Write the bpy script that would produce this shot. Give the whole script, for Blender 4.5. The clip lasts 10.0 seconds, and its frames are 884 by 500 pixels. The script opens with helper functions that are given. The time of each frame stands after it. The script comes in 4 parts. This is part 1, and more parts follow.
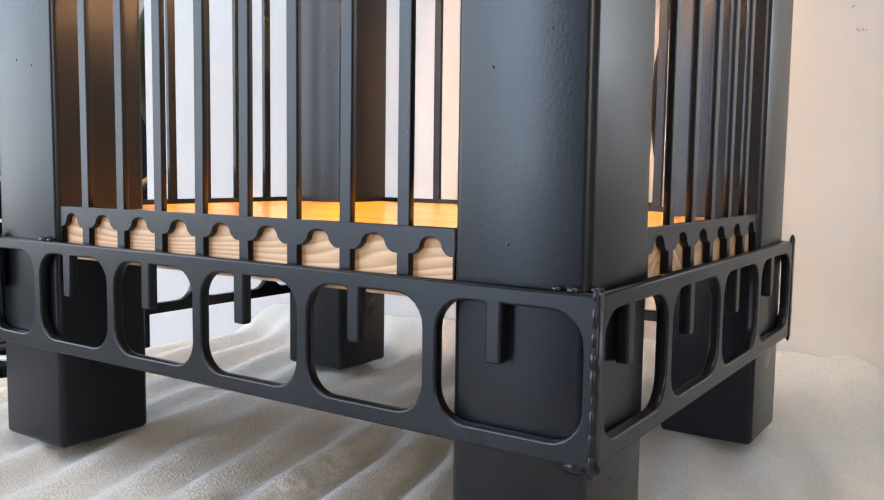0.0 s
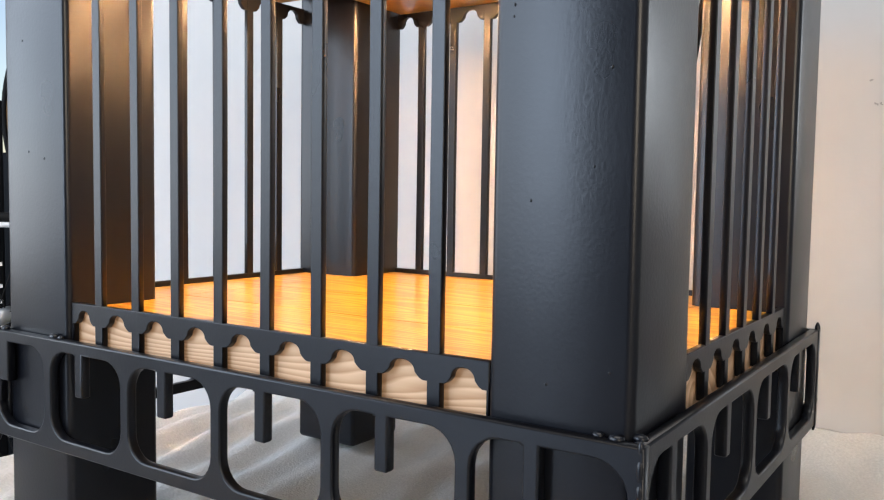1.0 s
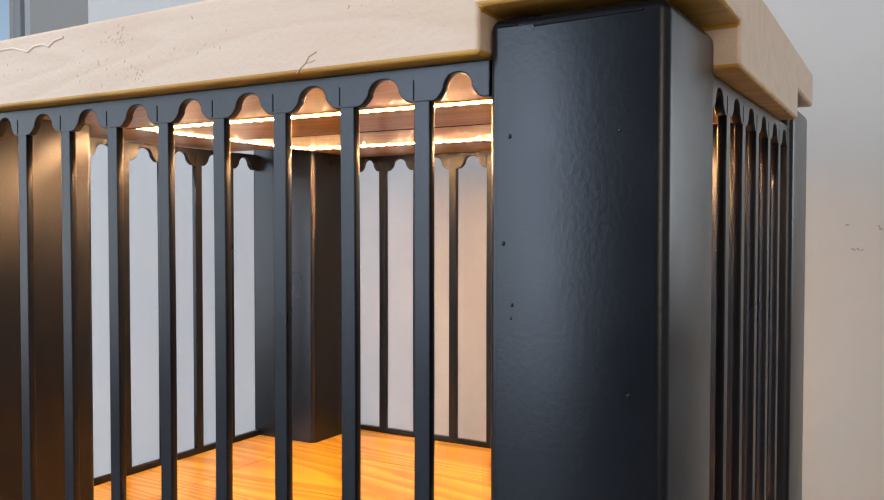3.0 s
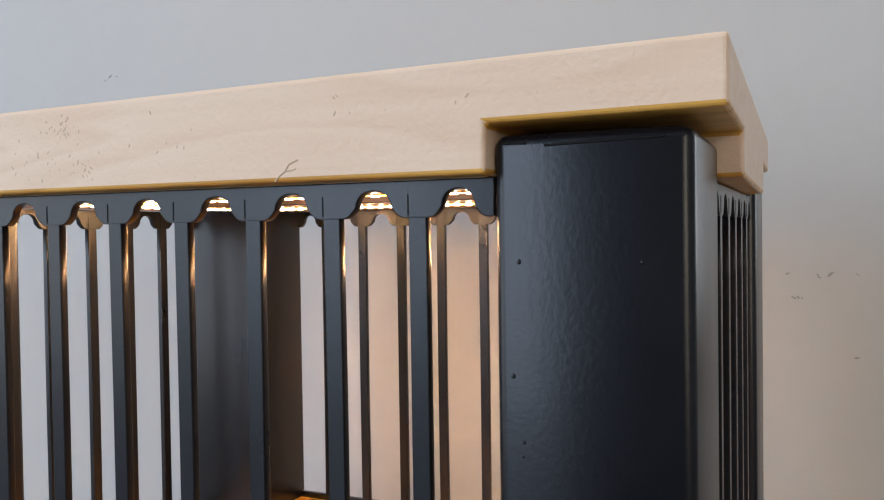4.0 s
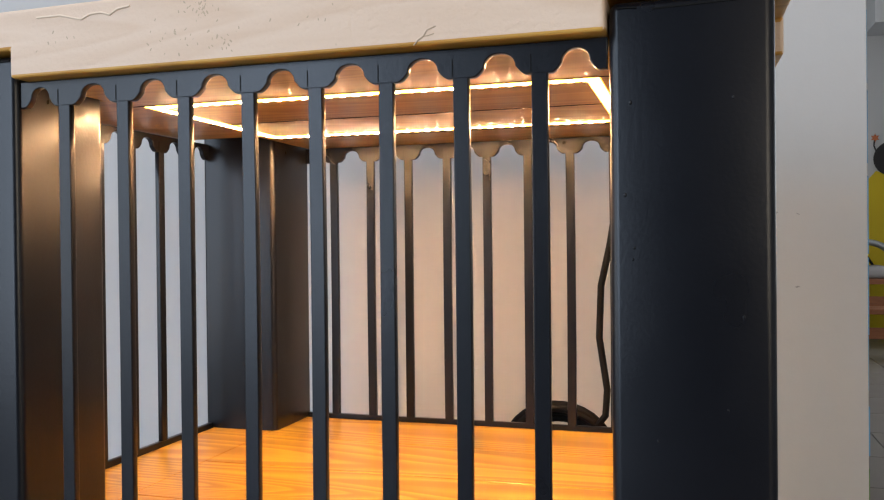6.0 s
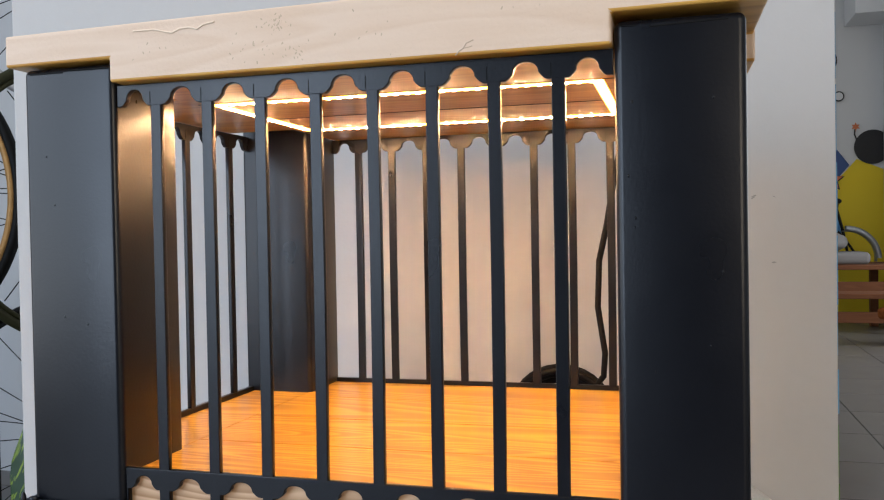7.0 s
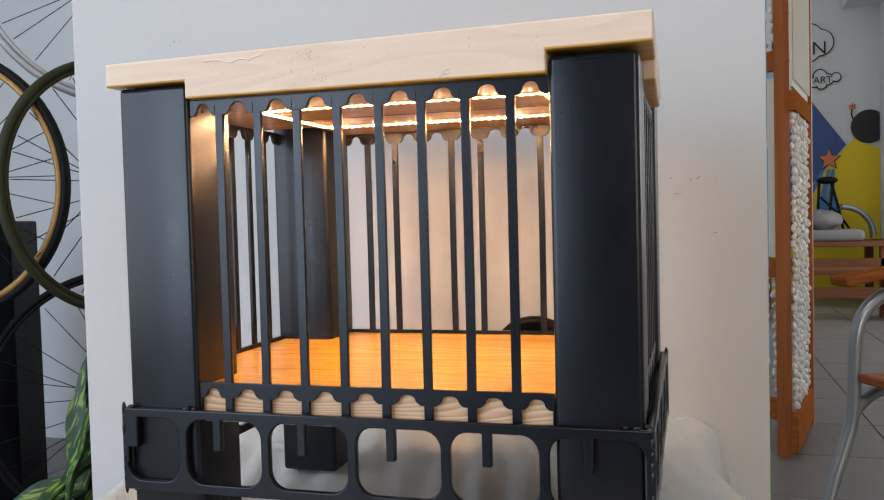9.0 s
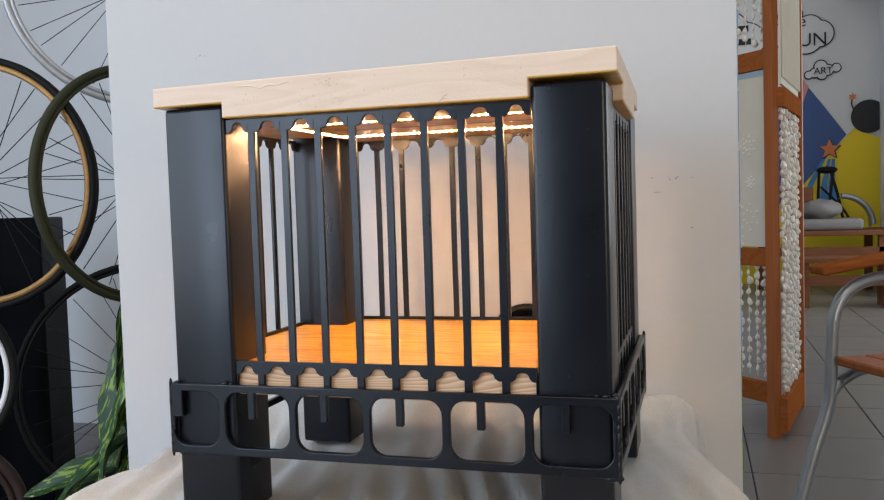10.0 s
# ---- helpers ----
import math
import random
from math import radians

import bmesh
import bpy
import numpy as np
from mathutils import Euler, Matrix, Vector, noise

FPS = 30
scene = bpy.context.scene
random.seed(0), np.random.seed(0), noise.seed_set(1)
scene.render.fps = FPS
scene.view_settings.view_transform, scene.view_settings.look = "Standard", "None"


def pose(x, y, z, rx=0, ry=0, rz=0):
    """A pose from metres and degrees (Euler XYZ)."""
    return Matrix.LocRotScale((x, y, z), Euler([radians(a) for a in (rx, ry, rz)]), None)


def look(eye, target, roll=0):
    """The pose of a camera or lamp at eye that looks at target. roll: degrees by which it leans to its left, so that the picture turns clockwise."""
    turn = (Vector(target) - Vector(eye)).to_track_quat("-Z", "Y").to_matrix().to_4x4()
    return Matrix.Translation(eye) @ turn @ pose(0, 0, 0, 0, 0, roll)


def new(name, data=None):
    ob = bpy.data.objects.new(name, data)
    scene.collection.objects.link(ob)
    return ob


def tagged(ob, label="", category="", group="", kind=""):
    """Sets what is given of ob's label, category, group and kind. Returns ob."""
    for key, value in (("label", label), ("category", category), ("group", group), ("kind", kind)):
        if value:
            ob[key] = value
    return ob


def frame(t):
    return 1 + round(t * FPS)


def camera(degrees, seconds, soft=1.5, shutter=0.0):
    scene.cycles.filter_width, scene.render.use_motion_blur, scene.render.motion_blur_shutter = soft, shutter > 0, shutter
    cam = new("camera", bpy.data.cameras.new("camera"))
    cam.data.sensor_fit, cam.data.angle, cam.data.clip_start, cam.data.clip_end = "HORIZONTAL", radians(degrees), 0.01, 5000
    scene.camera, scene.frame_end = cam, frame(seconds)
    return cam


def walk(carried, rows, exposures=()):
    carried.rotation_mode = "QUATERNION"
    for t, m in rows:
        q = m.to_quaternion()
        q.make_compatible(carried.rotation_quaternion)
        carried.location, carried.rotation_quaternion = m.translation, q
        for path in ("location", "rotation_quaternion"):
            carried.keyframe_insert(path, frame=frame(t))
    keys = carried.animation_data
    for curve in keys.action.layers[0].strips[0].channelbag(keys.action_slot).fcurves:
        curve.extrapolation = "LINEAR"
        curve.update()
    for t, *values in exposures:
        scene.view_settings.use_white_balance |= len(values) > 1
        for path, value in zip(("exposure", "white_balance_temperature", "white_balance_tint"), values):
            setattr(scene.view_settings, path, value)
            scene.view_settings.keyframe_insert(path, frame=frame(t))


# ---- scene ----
cam = camera(55.0, 10.0, soft=1.2)
PATH = [
    (0, (0.401, -0.354, 0.209), (-0.706, 1.302, 0.027), 0.8),
    (0.5, (0.386, -0.349, 0.238), (-0.721, 1.31, 0.088), 0.9),
    (1, (0.375, -0.349, 0.262), (-0.727, 1.314, 0.129), 0.9),
    (1.5, (0.366, -0.339, 0.301), (-0.717, 1.338, 0.187), 0.7),
    (2, (0.359, -0.33, 0.332), (-0.714, 1.355, 0.226), 0.7),
    (2.5, (0.346, -0.319, 0.351), (-0.705, 1.38, 0.277), 0.5),
    (4, (0.283, -0.302, 0.429), (-0.526, 1.527, 0.385), -0.8),
    (4.5, (0.255, -0.323, 0.426), (-0.424, 1.558, 0.403), -0.8),
    (5, (0.229, -0.333, 0.392), (-0.38, 1.572, 0.411), 0.0),
    (5.5, (0.215, -0.358, 0.365), (-0.378, 1.551, 0.369), -0.2),
    (7, (0.208, -0.509, 0.342), (-0.336, 1.416, 0.304), -1.0),
    (7.5, (0.21, -0.537, 0.337), (-0.342, 1.385, 0.3), -0.8),
    (8, (0.234, -0.574, 0.342), (-0.331, 1.344, 0.294), -1.1),
    (8.5, (0.255, -0.647, 0.34), (-0.297, 1.274, 0.269), -1.4),
    (9, (0.283, -0.707, 0.334), (-0.28, 1.21, 0.255), -1.5),
    (9.5, (0.3, -0.77, 0.344), (-0.278, 1.142, 0.251), -1.6),
    (10, (0.327, -0.833, 0.347), (-0.251, 1.079, 0.244), -1.8),
]
walk(cam, [(t, look(eye, target, roll)) for t, eye, target, roll in PATH],
     exposures=((0.0, 0.59), (1.0, 0.47), (2.5, 0.05), (4.0, -0.26), (5.5, -0.28), (7.0, -0.13), (8.5, -0.06), (10.0, 0.02)))

# ---- world and light ----
world = bpy.data.worlds.new("sky")
scene.world = world
world.use_nodes = True
wn = world.node_tree.nodes
sky = wn.new("ShaderNodeTexSky")
sky.sky_type, sky.sun_disc = 'NISHITA', False
sky.sun_elevation, sky.sun_rotation = radians(40), radians(250)
world.node_tree.links.new(sky.outputs[0], wn["Background"].inputs[0])
wn["Background"].inputs[1].default_value = 0.10


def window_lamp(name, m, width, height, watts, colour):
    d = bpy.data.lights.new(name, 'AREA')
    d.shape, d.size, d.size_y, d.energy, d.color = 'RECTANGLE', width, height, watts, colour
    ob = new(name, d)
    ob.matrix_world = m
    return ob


FLOOR_Z, CEIL_Z = -0.47, 2.75
window_lamp("daylight_side", look((-2.44, -1.8, 1.05), (0, -1.2, 0.10)), 2.5, 2.4, 78, (0.63, 0.745, 0.90))
window_lamp("daylight_front", look((-1.95, -3.84, 1.0), (-0.9, 0, 0.20)), 0.9, 2.5, 92, (0.59, 0.72, 0.91))
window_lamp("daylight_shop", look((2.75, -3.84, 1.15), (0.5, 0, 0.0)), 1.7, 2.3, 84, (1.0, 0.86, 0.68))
# added overhead lamp with no known source, brightens the foam from above
window_lamp("overhead_fill", look((0.1, -0.5, 2.74), (0.1, -0.5, 0.0)), 2.0, 1.3, 30, (1.0, 0.93, 0.85))
# unseen lamp added at the east side to brighten the far room and mural
window_lamp("far_room_fill", look((3.9, 5.5, 1.1), (0, 6.5, 0.6)), 3.8, 1.9, 125, (0.92, 0.96, 1.0))


# ---- materials ----
def material(name, base, rough=0.5, metal=0.0, spread=0.12, scale=8.0, fine=0.0, fine_scale=120.0, bump=0.0, bump_scale=200.0,
             stretch=(1, 1, 1), coat=0.0, spec=0.5):
    m = bpy.data.materials.new(name)
    m.use_nodes = True
    nt = m.node_tree
    n, l = nt.nodes, nt.links
    b = n["Principled BSDF"]
    b.inputs["Roughness"].default_value, b.inputs["Metallic"].default_value = rough, metal
    b.inputs["Coat Weight"].default_value = coat
    b.inputs["Specular IOR Level"].default_value = spec
    tc, mp = n.new("ShaderNodeTexCoord"), n.new("ShaderNodeMapping")
    mp.inputs["Scale"].default_value = stretch
    l.new(tc.outputs["Object"], mp.inputs[0])
    big, small = n.new("ShaderNodeTexNoise"), n.new("ShaderNodeTexNoise")
    big.inputs["Scale"].default_value, small.inputs["Scale"].default_value = scale, fine_scale
    big.inputs["Detail"].default_value = 4
    l.new(mp.outputs[0], big.inputs["Vector"])
    l.new(mp.outputs[0], small.inputs["Vector"])
    mix = n.new("ShaderNodeMix")
    mix.data_type = 'RGBA'
    lo, hi = [c * (1 - spread) for c in base], [min(1, c * (1 + spread)) for c in base]
    mix.inputs[6].default_value, mix.inputs[7].default_value = (*lo, 1), (*hi, 1)
    l.new(big.outputs[0], mix.inputs[0])
    out = mix.outputs[2]
    if fine:
        m2 = n.new("ShaderNodeMix")
        m2.data_type, m2.blend_type = 'RGBA', 'MULTIPLY'
        rm = n.new("ShaderNodeMapRange")
        rm.inputs[3].default_value, rm.inputs[4].default_value = 1 - fine, 1 + fine * 0.4
        l.new(small.outputs[0], rm.inputs[0])
        m2.inputs[0].default_value = 1
        l.new(out, m2.inputs[6])
        l.new(rm.outputs[0], m2.inputs[7])
        out = m2.outputs[2]
    l.new(out, b.inputs["Base Color"])
    rr = n.new("ShaderNodeMapRange")
    rr.inputs[3].default_value, rr.inputs[4].default_value = max(0.02, rough - 0.08), min(1, rough + 0.08)
    l.new(big.outputs[0], rr.inputs[0])
    l.new(rr.outputs[0], b.inputs["Roughness"])
    if bump:
        bn, bp = n.new("ShaderNodeTexNoise"), n.new("ShaderNodeBump")
        bn.inputs["Scale"].default_value, bn.inputs["Detail"].default_value = bump_scale, 3
        bp.inputs["Strength"].default_value, bp.inputs["Distance"].default_value = bump, 0.002
        l.new(mp.outputs[0], bn.inputs["Vector"])
        l.new(bn.outputs[0], bp.inputs["Height"])
        l.new(bp.outputs[0], b.inputs["Normal"])
    return m


def wood(name, light, dark, rough=0.45, rings=26.0, along='X', coat=0.0, contrast=1.0, bump=0.15, fuzz=0.0, spec=0.5):
    """Plain-sawn boards: long grain bands bent by noise, with fine pores along the grain."""
    m = bpy.data.materials.new(name)
    m.use_nodes = True
    nt = m.node_tree
    n, l = nt.nodes, nt.links
    b = n["Principled BSDF"]
    b.inputs["Roughness"].default_value, b.inputs["Coat Weight"].default_value = rough, coat
    b.inputs["Coat Roughness"].default_value, b.inputs["Specular IOR Level"].default_value = 0.12, spec
    tc, mp = n.new("ShaderNodeTexCoord"), n.new("ShaderNodeMapping")
    s = {'X': (0.10, 1, 1), 'Y': (1, 0.10, 1), 'Z': (1, 1, 0.10)}[along]
    mp.inputs["Scale"].default_value = s
    l.new(tc.outputs["Object"], mp.inputs[0])
    no = n.new("ShaderNodeTexNoise")
    no.inputs["Scale"].default_value, no.inputs["Detail"].default_value, no.inputs["Distortion"].default_value = 9, 2, 0.6
    l.new(mp.outputs[0], no.inputs["Vector"])
    mul = n.new("ShaderNodeMath")
    mul.operation = 'MULTIPLY'
    mul.inputs[1].default_value = rings
    l.new(no.outputs[0], mul.inputs[0])
    fr = n.new("ShaderNodeMath")
    fr.operation = 'FRACT'
    l.new(mul.outputs[0], fr.inputs[0])
    ramp = n.new("ShaderNodeValToRGB")
    ramp.color_ramp.elements[0].color, ramp.color_ramp.elements[0].position = (0, 0, 0, 1), 0.0
    ramp.color_ramp.elements[1].color, ramp.color_ramp.elements[1].position = (1, 1, 1, 1), 0.80
    e = ramp.color_ramp.elements.new(0.98)
    e.color = (0.1, 0.1, 0.1, 1)
    l.new(fr.outputs[0], ramp.inputs[0])
    pores = n.new("ShaderNodeTexNoise")
    pores.inputs["Scale"].default_value, pores.inputs["Detail"].default_value = 160, 3
    mp2 = n.new("ShaderNodeMapping")
    mp2.inputs["Scale"].default_value = {'X': (0.04, 1, 1), 'Y': (1, 0.04, 1), 'Z': (1, 1, 0.04)}[along]
    l.new(tc.outputs["Object"], mp2.inputs[0])
    l.new(mp2.outputs[0], pores.inputs["Vector"])
    add = n.new("ShaderNodeMath")
    add.operation = 'MULTIPLY_ADD'
    add.inputs[1].default_value, add.inputs[2].default_value = 0.8, -0.4
    l.new(pores.outputs[0], add.inputs[0])
    fac = n.new("ShaderNodeMath")
    fac.operation = 'MULTIPLY_ADD'
    fac.inputs[1].default_value = contrast
    fac.use_clamp = True
    l.new(ramp.outputs[0], fac.inputs[0])
    l.new(add.outputs[0], fac.inputs[2])
    mix = n.new("ShaderNodeMix")
    mix.data_type = 'RGBA'
    mix.inputs[6].default_value, mix.inputs[7].default_value = (*light, 1), (*dark, 1)
    l.new(fac.outputs[0], mix.inputs[0])
    l.new(mix.outputs[2], b.inputs["Base Color"])
    bp = n.new("ShaderNodeBump")
    bp.inputs["Strength"].default_value, bp.inputs["Distance"].default_value = bump, 0.0006
    l.new(fac.outputs[0], bp.inputs["Height"])
    l.new(bp.outputs[0], b.inputs["Normal"])
    if fuzz:
        fz, b2 = n.new("ShaderNodeTexNoise"), n.new("ShaderNodeBump")
        fz.inputs["Scale"].default_value, fz.inputs["Detail"].default_value = 330, 4
        l.new(tc.outputs["Object"], fz.inputs["Vector"])
        b2.inputs["Strength"].default_value, b2.inputs["Distance"].default_value = fuzz, 0.0012
        l.new(fz.outputs[0], b2.inputs["Height"])
        l.new(bp.outputs[0], b2.inputs["Normal"])
        l.new(b2.outputs[0], b.inputs["Normal"])
    return m


def glow(name, colour, strength):
    m = bpy.data.materials.new(name)
    m.use_nodes = True
    b = m.node_tree.nodes["Principled BSDF"]
    b.inputs["Base Color"].default_value = (*colour, 1)
    b.inputs["Emission Color"].default_value = (*colour, 1)
    b.inputs["Emission Strength"].default_value = strength
    return m


BLACK = material("black_satin_paint", (0.0042, 0.005, 0.0078), 0.30, spread=0.2, scale=14, bump=0.04, bump_scale=420, spec=0.33)
PINE = wood("pale_pine", (0.72, 0.555, 0.425), (0.62, 0.43, 0.29), 0.6, 14, 'X', contrast=0.4, bump=0.2, fuzz=0.4)
PINE_END = wood("pine_edge", (0.72, 0.49, 0.31), (0.40, 0.21, 0.10), 0.7, 40, 'X', contrast=0.8)
PINE_UNDER = wood("varnished_pine", (0.70, 0.39, 0.08), (0.50, 0.235, 0.035), 0.40, 16, 'X', coat=0.16, contrast=0.8)
PINE_FLOOR = wood("varnished_pine_floor", (0.60, 0.345, 0.036), (0.36, 0.165, 0.014), 0.34, 30, 'X', coat=0.3, contrast=1.25)
FOAM = material("white_foam", (0.90, 0.89, 0.87), 0.75, spread=0.05, scale=30, fine=0.24, fine_scale=420, bump=0.5, bump_scale=520)
# for the unseen front wall: dark so that the black posts mirror little light
UNSEEN_DARK = material("unseen_dark_wall", (0.055, 0.058, 0.065), 0.8)
WALL = material("white_wall_paint", (0.50, 0.495, 0.49), 0.75, spread=0.03, scale=3, fine=0.03, fine_scale=60, bump=0.06, bump_scale=240)
WALL_BACK = material("white_plaster", (0.66, 0.67, 0.68), 0.8, spread=0.03, scale=2, bump=0.05, bump_scale=150)
BLUE_EDGE = material("blue_paint_edge", (0.12, 0.32, 0.55), 0.6, spread=0.3, scale=20)
GREEN_EDGE = material("green_paint_edge", (0.10, 0.22, 0.05), 0.6, spread=0.3, scale=20)
TILE = material("grey_floor_tile", (0.165, 0.152, 0.142), 0.34, spread=0.08, scale=4, fine=0.05)
GROUT = material("dark_grout", (0.05, 0.05, 0.05), 0.9)
RED_WOOD = wood("reddish_wood", (0.36, 0.11, 0.028), (0.24, 0.066, 0.017), 0.5, 10, 'Z', contrast=0.6, spec=0.25)
RED_WOOD_X = wood("reddish_wood_flat", (0.33, 0.105, 0.030), (0.21, 0.062, 0.018), 0.55, 10, 'X', contrast=0.5, spec=0.0)
DARK_WOOD = wood("dark_bench_wood", (0.17, 0.066, 0.030), (0.10, 0.036, 0.016), 0.55, 10, 'X', contrast=0.5, spec=0.15)
STEEL = material("grey_painted_steel", (0.32, 0.34, 0.36), 0.35, 0.6, spread=0.08)
RUBBER = material("black_rubber", (0.006, 0.006, 0.006), 0.6, spread=0.2, spec=0.15)
SPEAKER = material("black_board", (0.003, 0.0035, 0.0045), 0.4, spread=0.25, scale=5, spec=0.05)
LED = glow("warm_led", (1.0, 0.59, 0.31), 1080.0)
LED_STRIP = glow("led_strip_coating", (1.0, 0.44, 0.06), 24.0)


# ---- builders ----
def mesh_of(name, bm, mat):
    me = bpy.data.meshes.new(name)
    bm.to_mesh(me)
    bm.free()
    for m in (mat if isinstance(mat, (list, tuple)) else [mat]):
        me.materials.append(m)
    return me


def part(name, bm, mat, parent=None, label="", smooth=False):
    me = bm if isinstance(bm, bpy.types.Mesh) else mesh_of(name, bm, mat)
    if smooth:
        me.shade_smooth()
    ob = new(name, me)
    if parent is not None:
        ob.parent = parent
    if label:
        tagged(ob, label)
    return ob


def thing(name, label, category, at=(0, 0, 0), group="", kind=""):
    ob = new(name)
    ob.empty_display_size = 0.05
    ob.location = at
    return tagged(ob, label, category, group, kind)


def box(lo, hi, bevel=0.0, seg=2, bm=None):
    bm = bm or bmesh.new()
    size, mid = [b - a for a, b in zip(lo, hi)], [(a + b) / 2 for a, b in zip(lo, hi)]
    r = bmesh.ops.create_cube(bm, size=1, matrix=Matrix.LocRotScale(mid, None, size))
    if bevel:
        edges = list({e for v in r["verts"] for e in v.link_edges})
        bmesh.ops.bevel(bm, geom=edges, offset=bevel, segments=seg, profile=0.5, affect='EDGES')
    return bm


def plate(outlines, thick, bevel, m, mat, name):
    """A flat plate cut from outlines in its own x-y plane (holes included), with eased edges, laid by m."""
    cu = bpy.data.curves.new(name, 'CURVE')
    cu.dimensions, cu.fill_mode = '2D', 'BOTH'
    cu.extrude, cu.bevel_depth, cu.bevel_resolution, cu.offset = max(0.0002, thick / 2 - bevel), bevel, 1, -bevel
    for pts in outlines:
        sp = cu.splines.new('POLY')
        sp.points.add(len(pts) - 1)
        for p, (x, y) in zip(sp.points, pts):
            p.co = (x, y, 0, 1)
        sp.use_cyclic_u = True
    ob = bpy.data.objects.new(name, cu)
    scene.collection.objects.link(ob)
    bpy.context.view_layer.update()
    me = bpy.data.meshes.new_from_object(ob.evaluated_get(bpy.context.evaluated_depsgraph_get()))
    bpy.data.objects.remove(ob)
    bm = bmesh.new()
    bm.from_mesh(me)
    bmesh.ops.remove_doubles(bm, verts=bm.verts[:], dist=0.00002)
    bm.transform(m)
    bm.to_mesh(me)
    bm.free()
    me.materials.clear()
    me.materials.append(mat)
    return me


def tube(points, radius, cyclic=False, res=3, smooth=True):
    """A round bar along points, as a mesh."""
    cu = bpy.data.curves.new("tube", 'CURVE')
    cu.dimensions, cu.bevel_depth, cu.bevel_resolution, cu.use_fill_caps = '3D', radius, res, True
    sp = cu.splines.new('POLY')
    sp.points.add(len(points) - 1)
    for p, co in zip(sp.points, points):
        p.co = (*co, 1)
    sp.use_cyclic_u = cyclic
    ob = bpy.data.objects.new("tube", cu)
    scene.collection.objects.link(ob)
    bpy.context.view_layer.update()
    me = bpy.data.meshes.new_from_object(ob.evaluated_get(bpy.context.evaluated_depsgraph_get()))
    bpy.data.objects.remove(ob)
    if smooth:
        me.shade_smooth()
    return me


def bar(name, points, radius, mat, parent=None, label="", cyclic=False, res=3):
    me = tube(points, radius, cyclic, res)
    me.materials.clear()
    me.materials.append(mat)
    return part(name, me, None, parent, label)


def rounded(x0, y0, x1, y1, r, n=6):
    out = []
    for cx, cy, a in ((x1 - r, y1 - r, 0), (x0 + r, y1 - r, 90), (x0 + r, y0 + r, 180), (x1 - r, y0 + r, 270)):
        out += [(cx + r * math.cos(radians(a + 90 * i / n)), cy + r * math.sin(radians(a + 90 * i / n))) for i in range(n + 1)]
    return out


# ---- lantern side table ----
HX, PX, D, POST = 0.171, 0.247, 0.391, 0.076      # half opening, west half width, depth, post size
PE = 0.2446                                       # east half width
Z_POST, Z_FLOOR, Z_SLAB, Z_TOP = 0.4650, 0.1768, 0.4503, 0.4913
PITCH, BAR_W, PLATE = 0.0397, 0.0080, 0.0045
R_LO, R_HI, R_OUT = 0.0760, 0.1558, 0.0085

table = thing("lantern_table", "black steel lantern side table, pine top, warm strips glowing inside", "side table")


for x0, x1 in ((-PX, -HX), (HX, PE)):
    post = mesh_of("post", box((0, 0, 0), (x1 - x0, POST, Z_POST), 0.0046, 4), BLACK)
    post.shade_smooth()
    for sy in (0, D - POST):
        o = part("post", post, None, table)
        o.location = (x0, sy, 0)


# weld seams round the post tops
for x0, x1, z in ((HX + 0.020, HX + 0.064, Z_POST - 0.0042), (HX + 0.004, HX + 0.013, Z_POST - 0.0032), (-PX + 0.006, -PX + 0.034, Z_POST - 0.0038), (-PX + 0.040, -PX + 0.071, Z_POST - 0.0030)):
    seam = box((x0, -0.0004, z - 0.0005), (x1, 0.0006, z + 0.0004), 0.0002, 1)
    for v in seam.verts:
        v.co.z += 0.0006 * math.sin(v.co.x * 90)
    part("weld_seam", seam, RUBBER, table, "dark ground-down weld seam")

# small runs and specks in the paint
rng = random.Random(17)
for k in range(14):
    r = rng.uniform(0.0004, 0.0008)
    px_ = rng.choice((rng.uniform(HX + 0.006, PE - 0.006), rng.uniform(HX + 0.006, PE - 0.006), rng.uniform(-PX + 0.006, -HX - 0.006)))
    bm = bmesh.new()
    bmesh.ops.create_icosphere(bm, subdivisions=2, radius=r, matrix=Matrix.LocRotScale((px_, -0.0001, rng.uniform(0.17, 0.45)), None, (1, 0.5, 1.3)))
    part("paint_pimple", bm, BLACK, table, smooth=True)


def bell(x, w, z_sh, z_cr, n=8):
    """One bell arch, from its left shoulder to its right one, opening w wide about x."""
    e = w * 0.07
    half, h = w / 2 - e, z_cr - z_sh
    pts = [(x - w / 2, z_sh)]
    side = []
    for i in range(n + 1):                       # concave foot
        a = i / n
        side.append((half * (1 - 0.42 * a), h * 0.42 * a ** 1.7))
    for i in range(1, n + 1):                    # round head
        a = radians(90 * i / n)
        side.append((half * 0.58 * math.cos(a) ** 0.9 if i < n else 0.0, h * (0.42 + 0.58 * math.sin(a))))
    pts += [(x - sx, z_sh + sz) for sx, sz in side]
    pts += [(x + sx, z_sh + sz) for sx, sz in reversed(side[:-1])]
    return pts + [(x + w / 2, z_sh)]


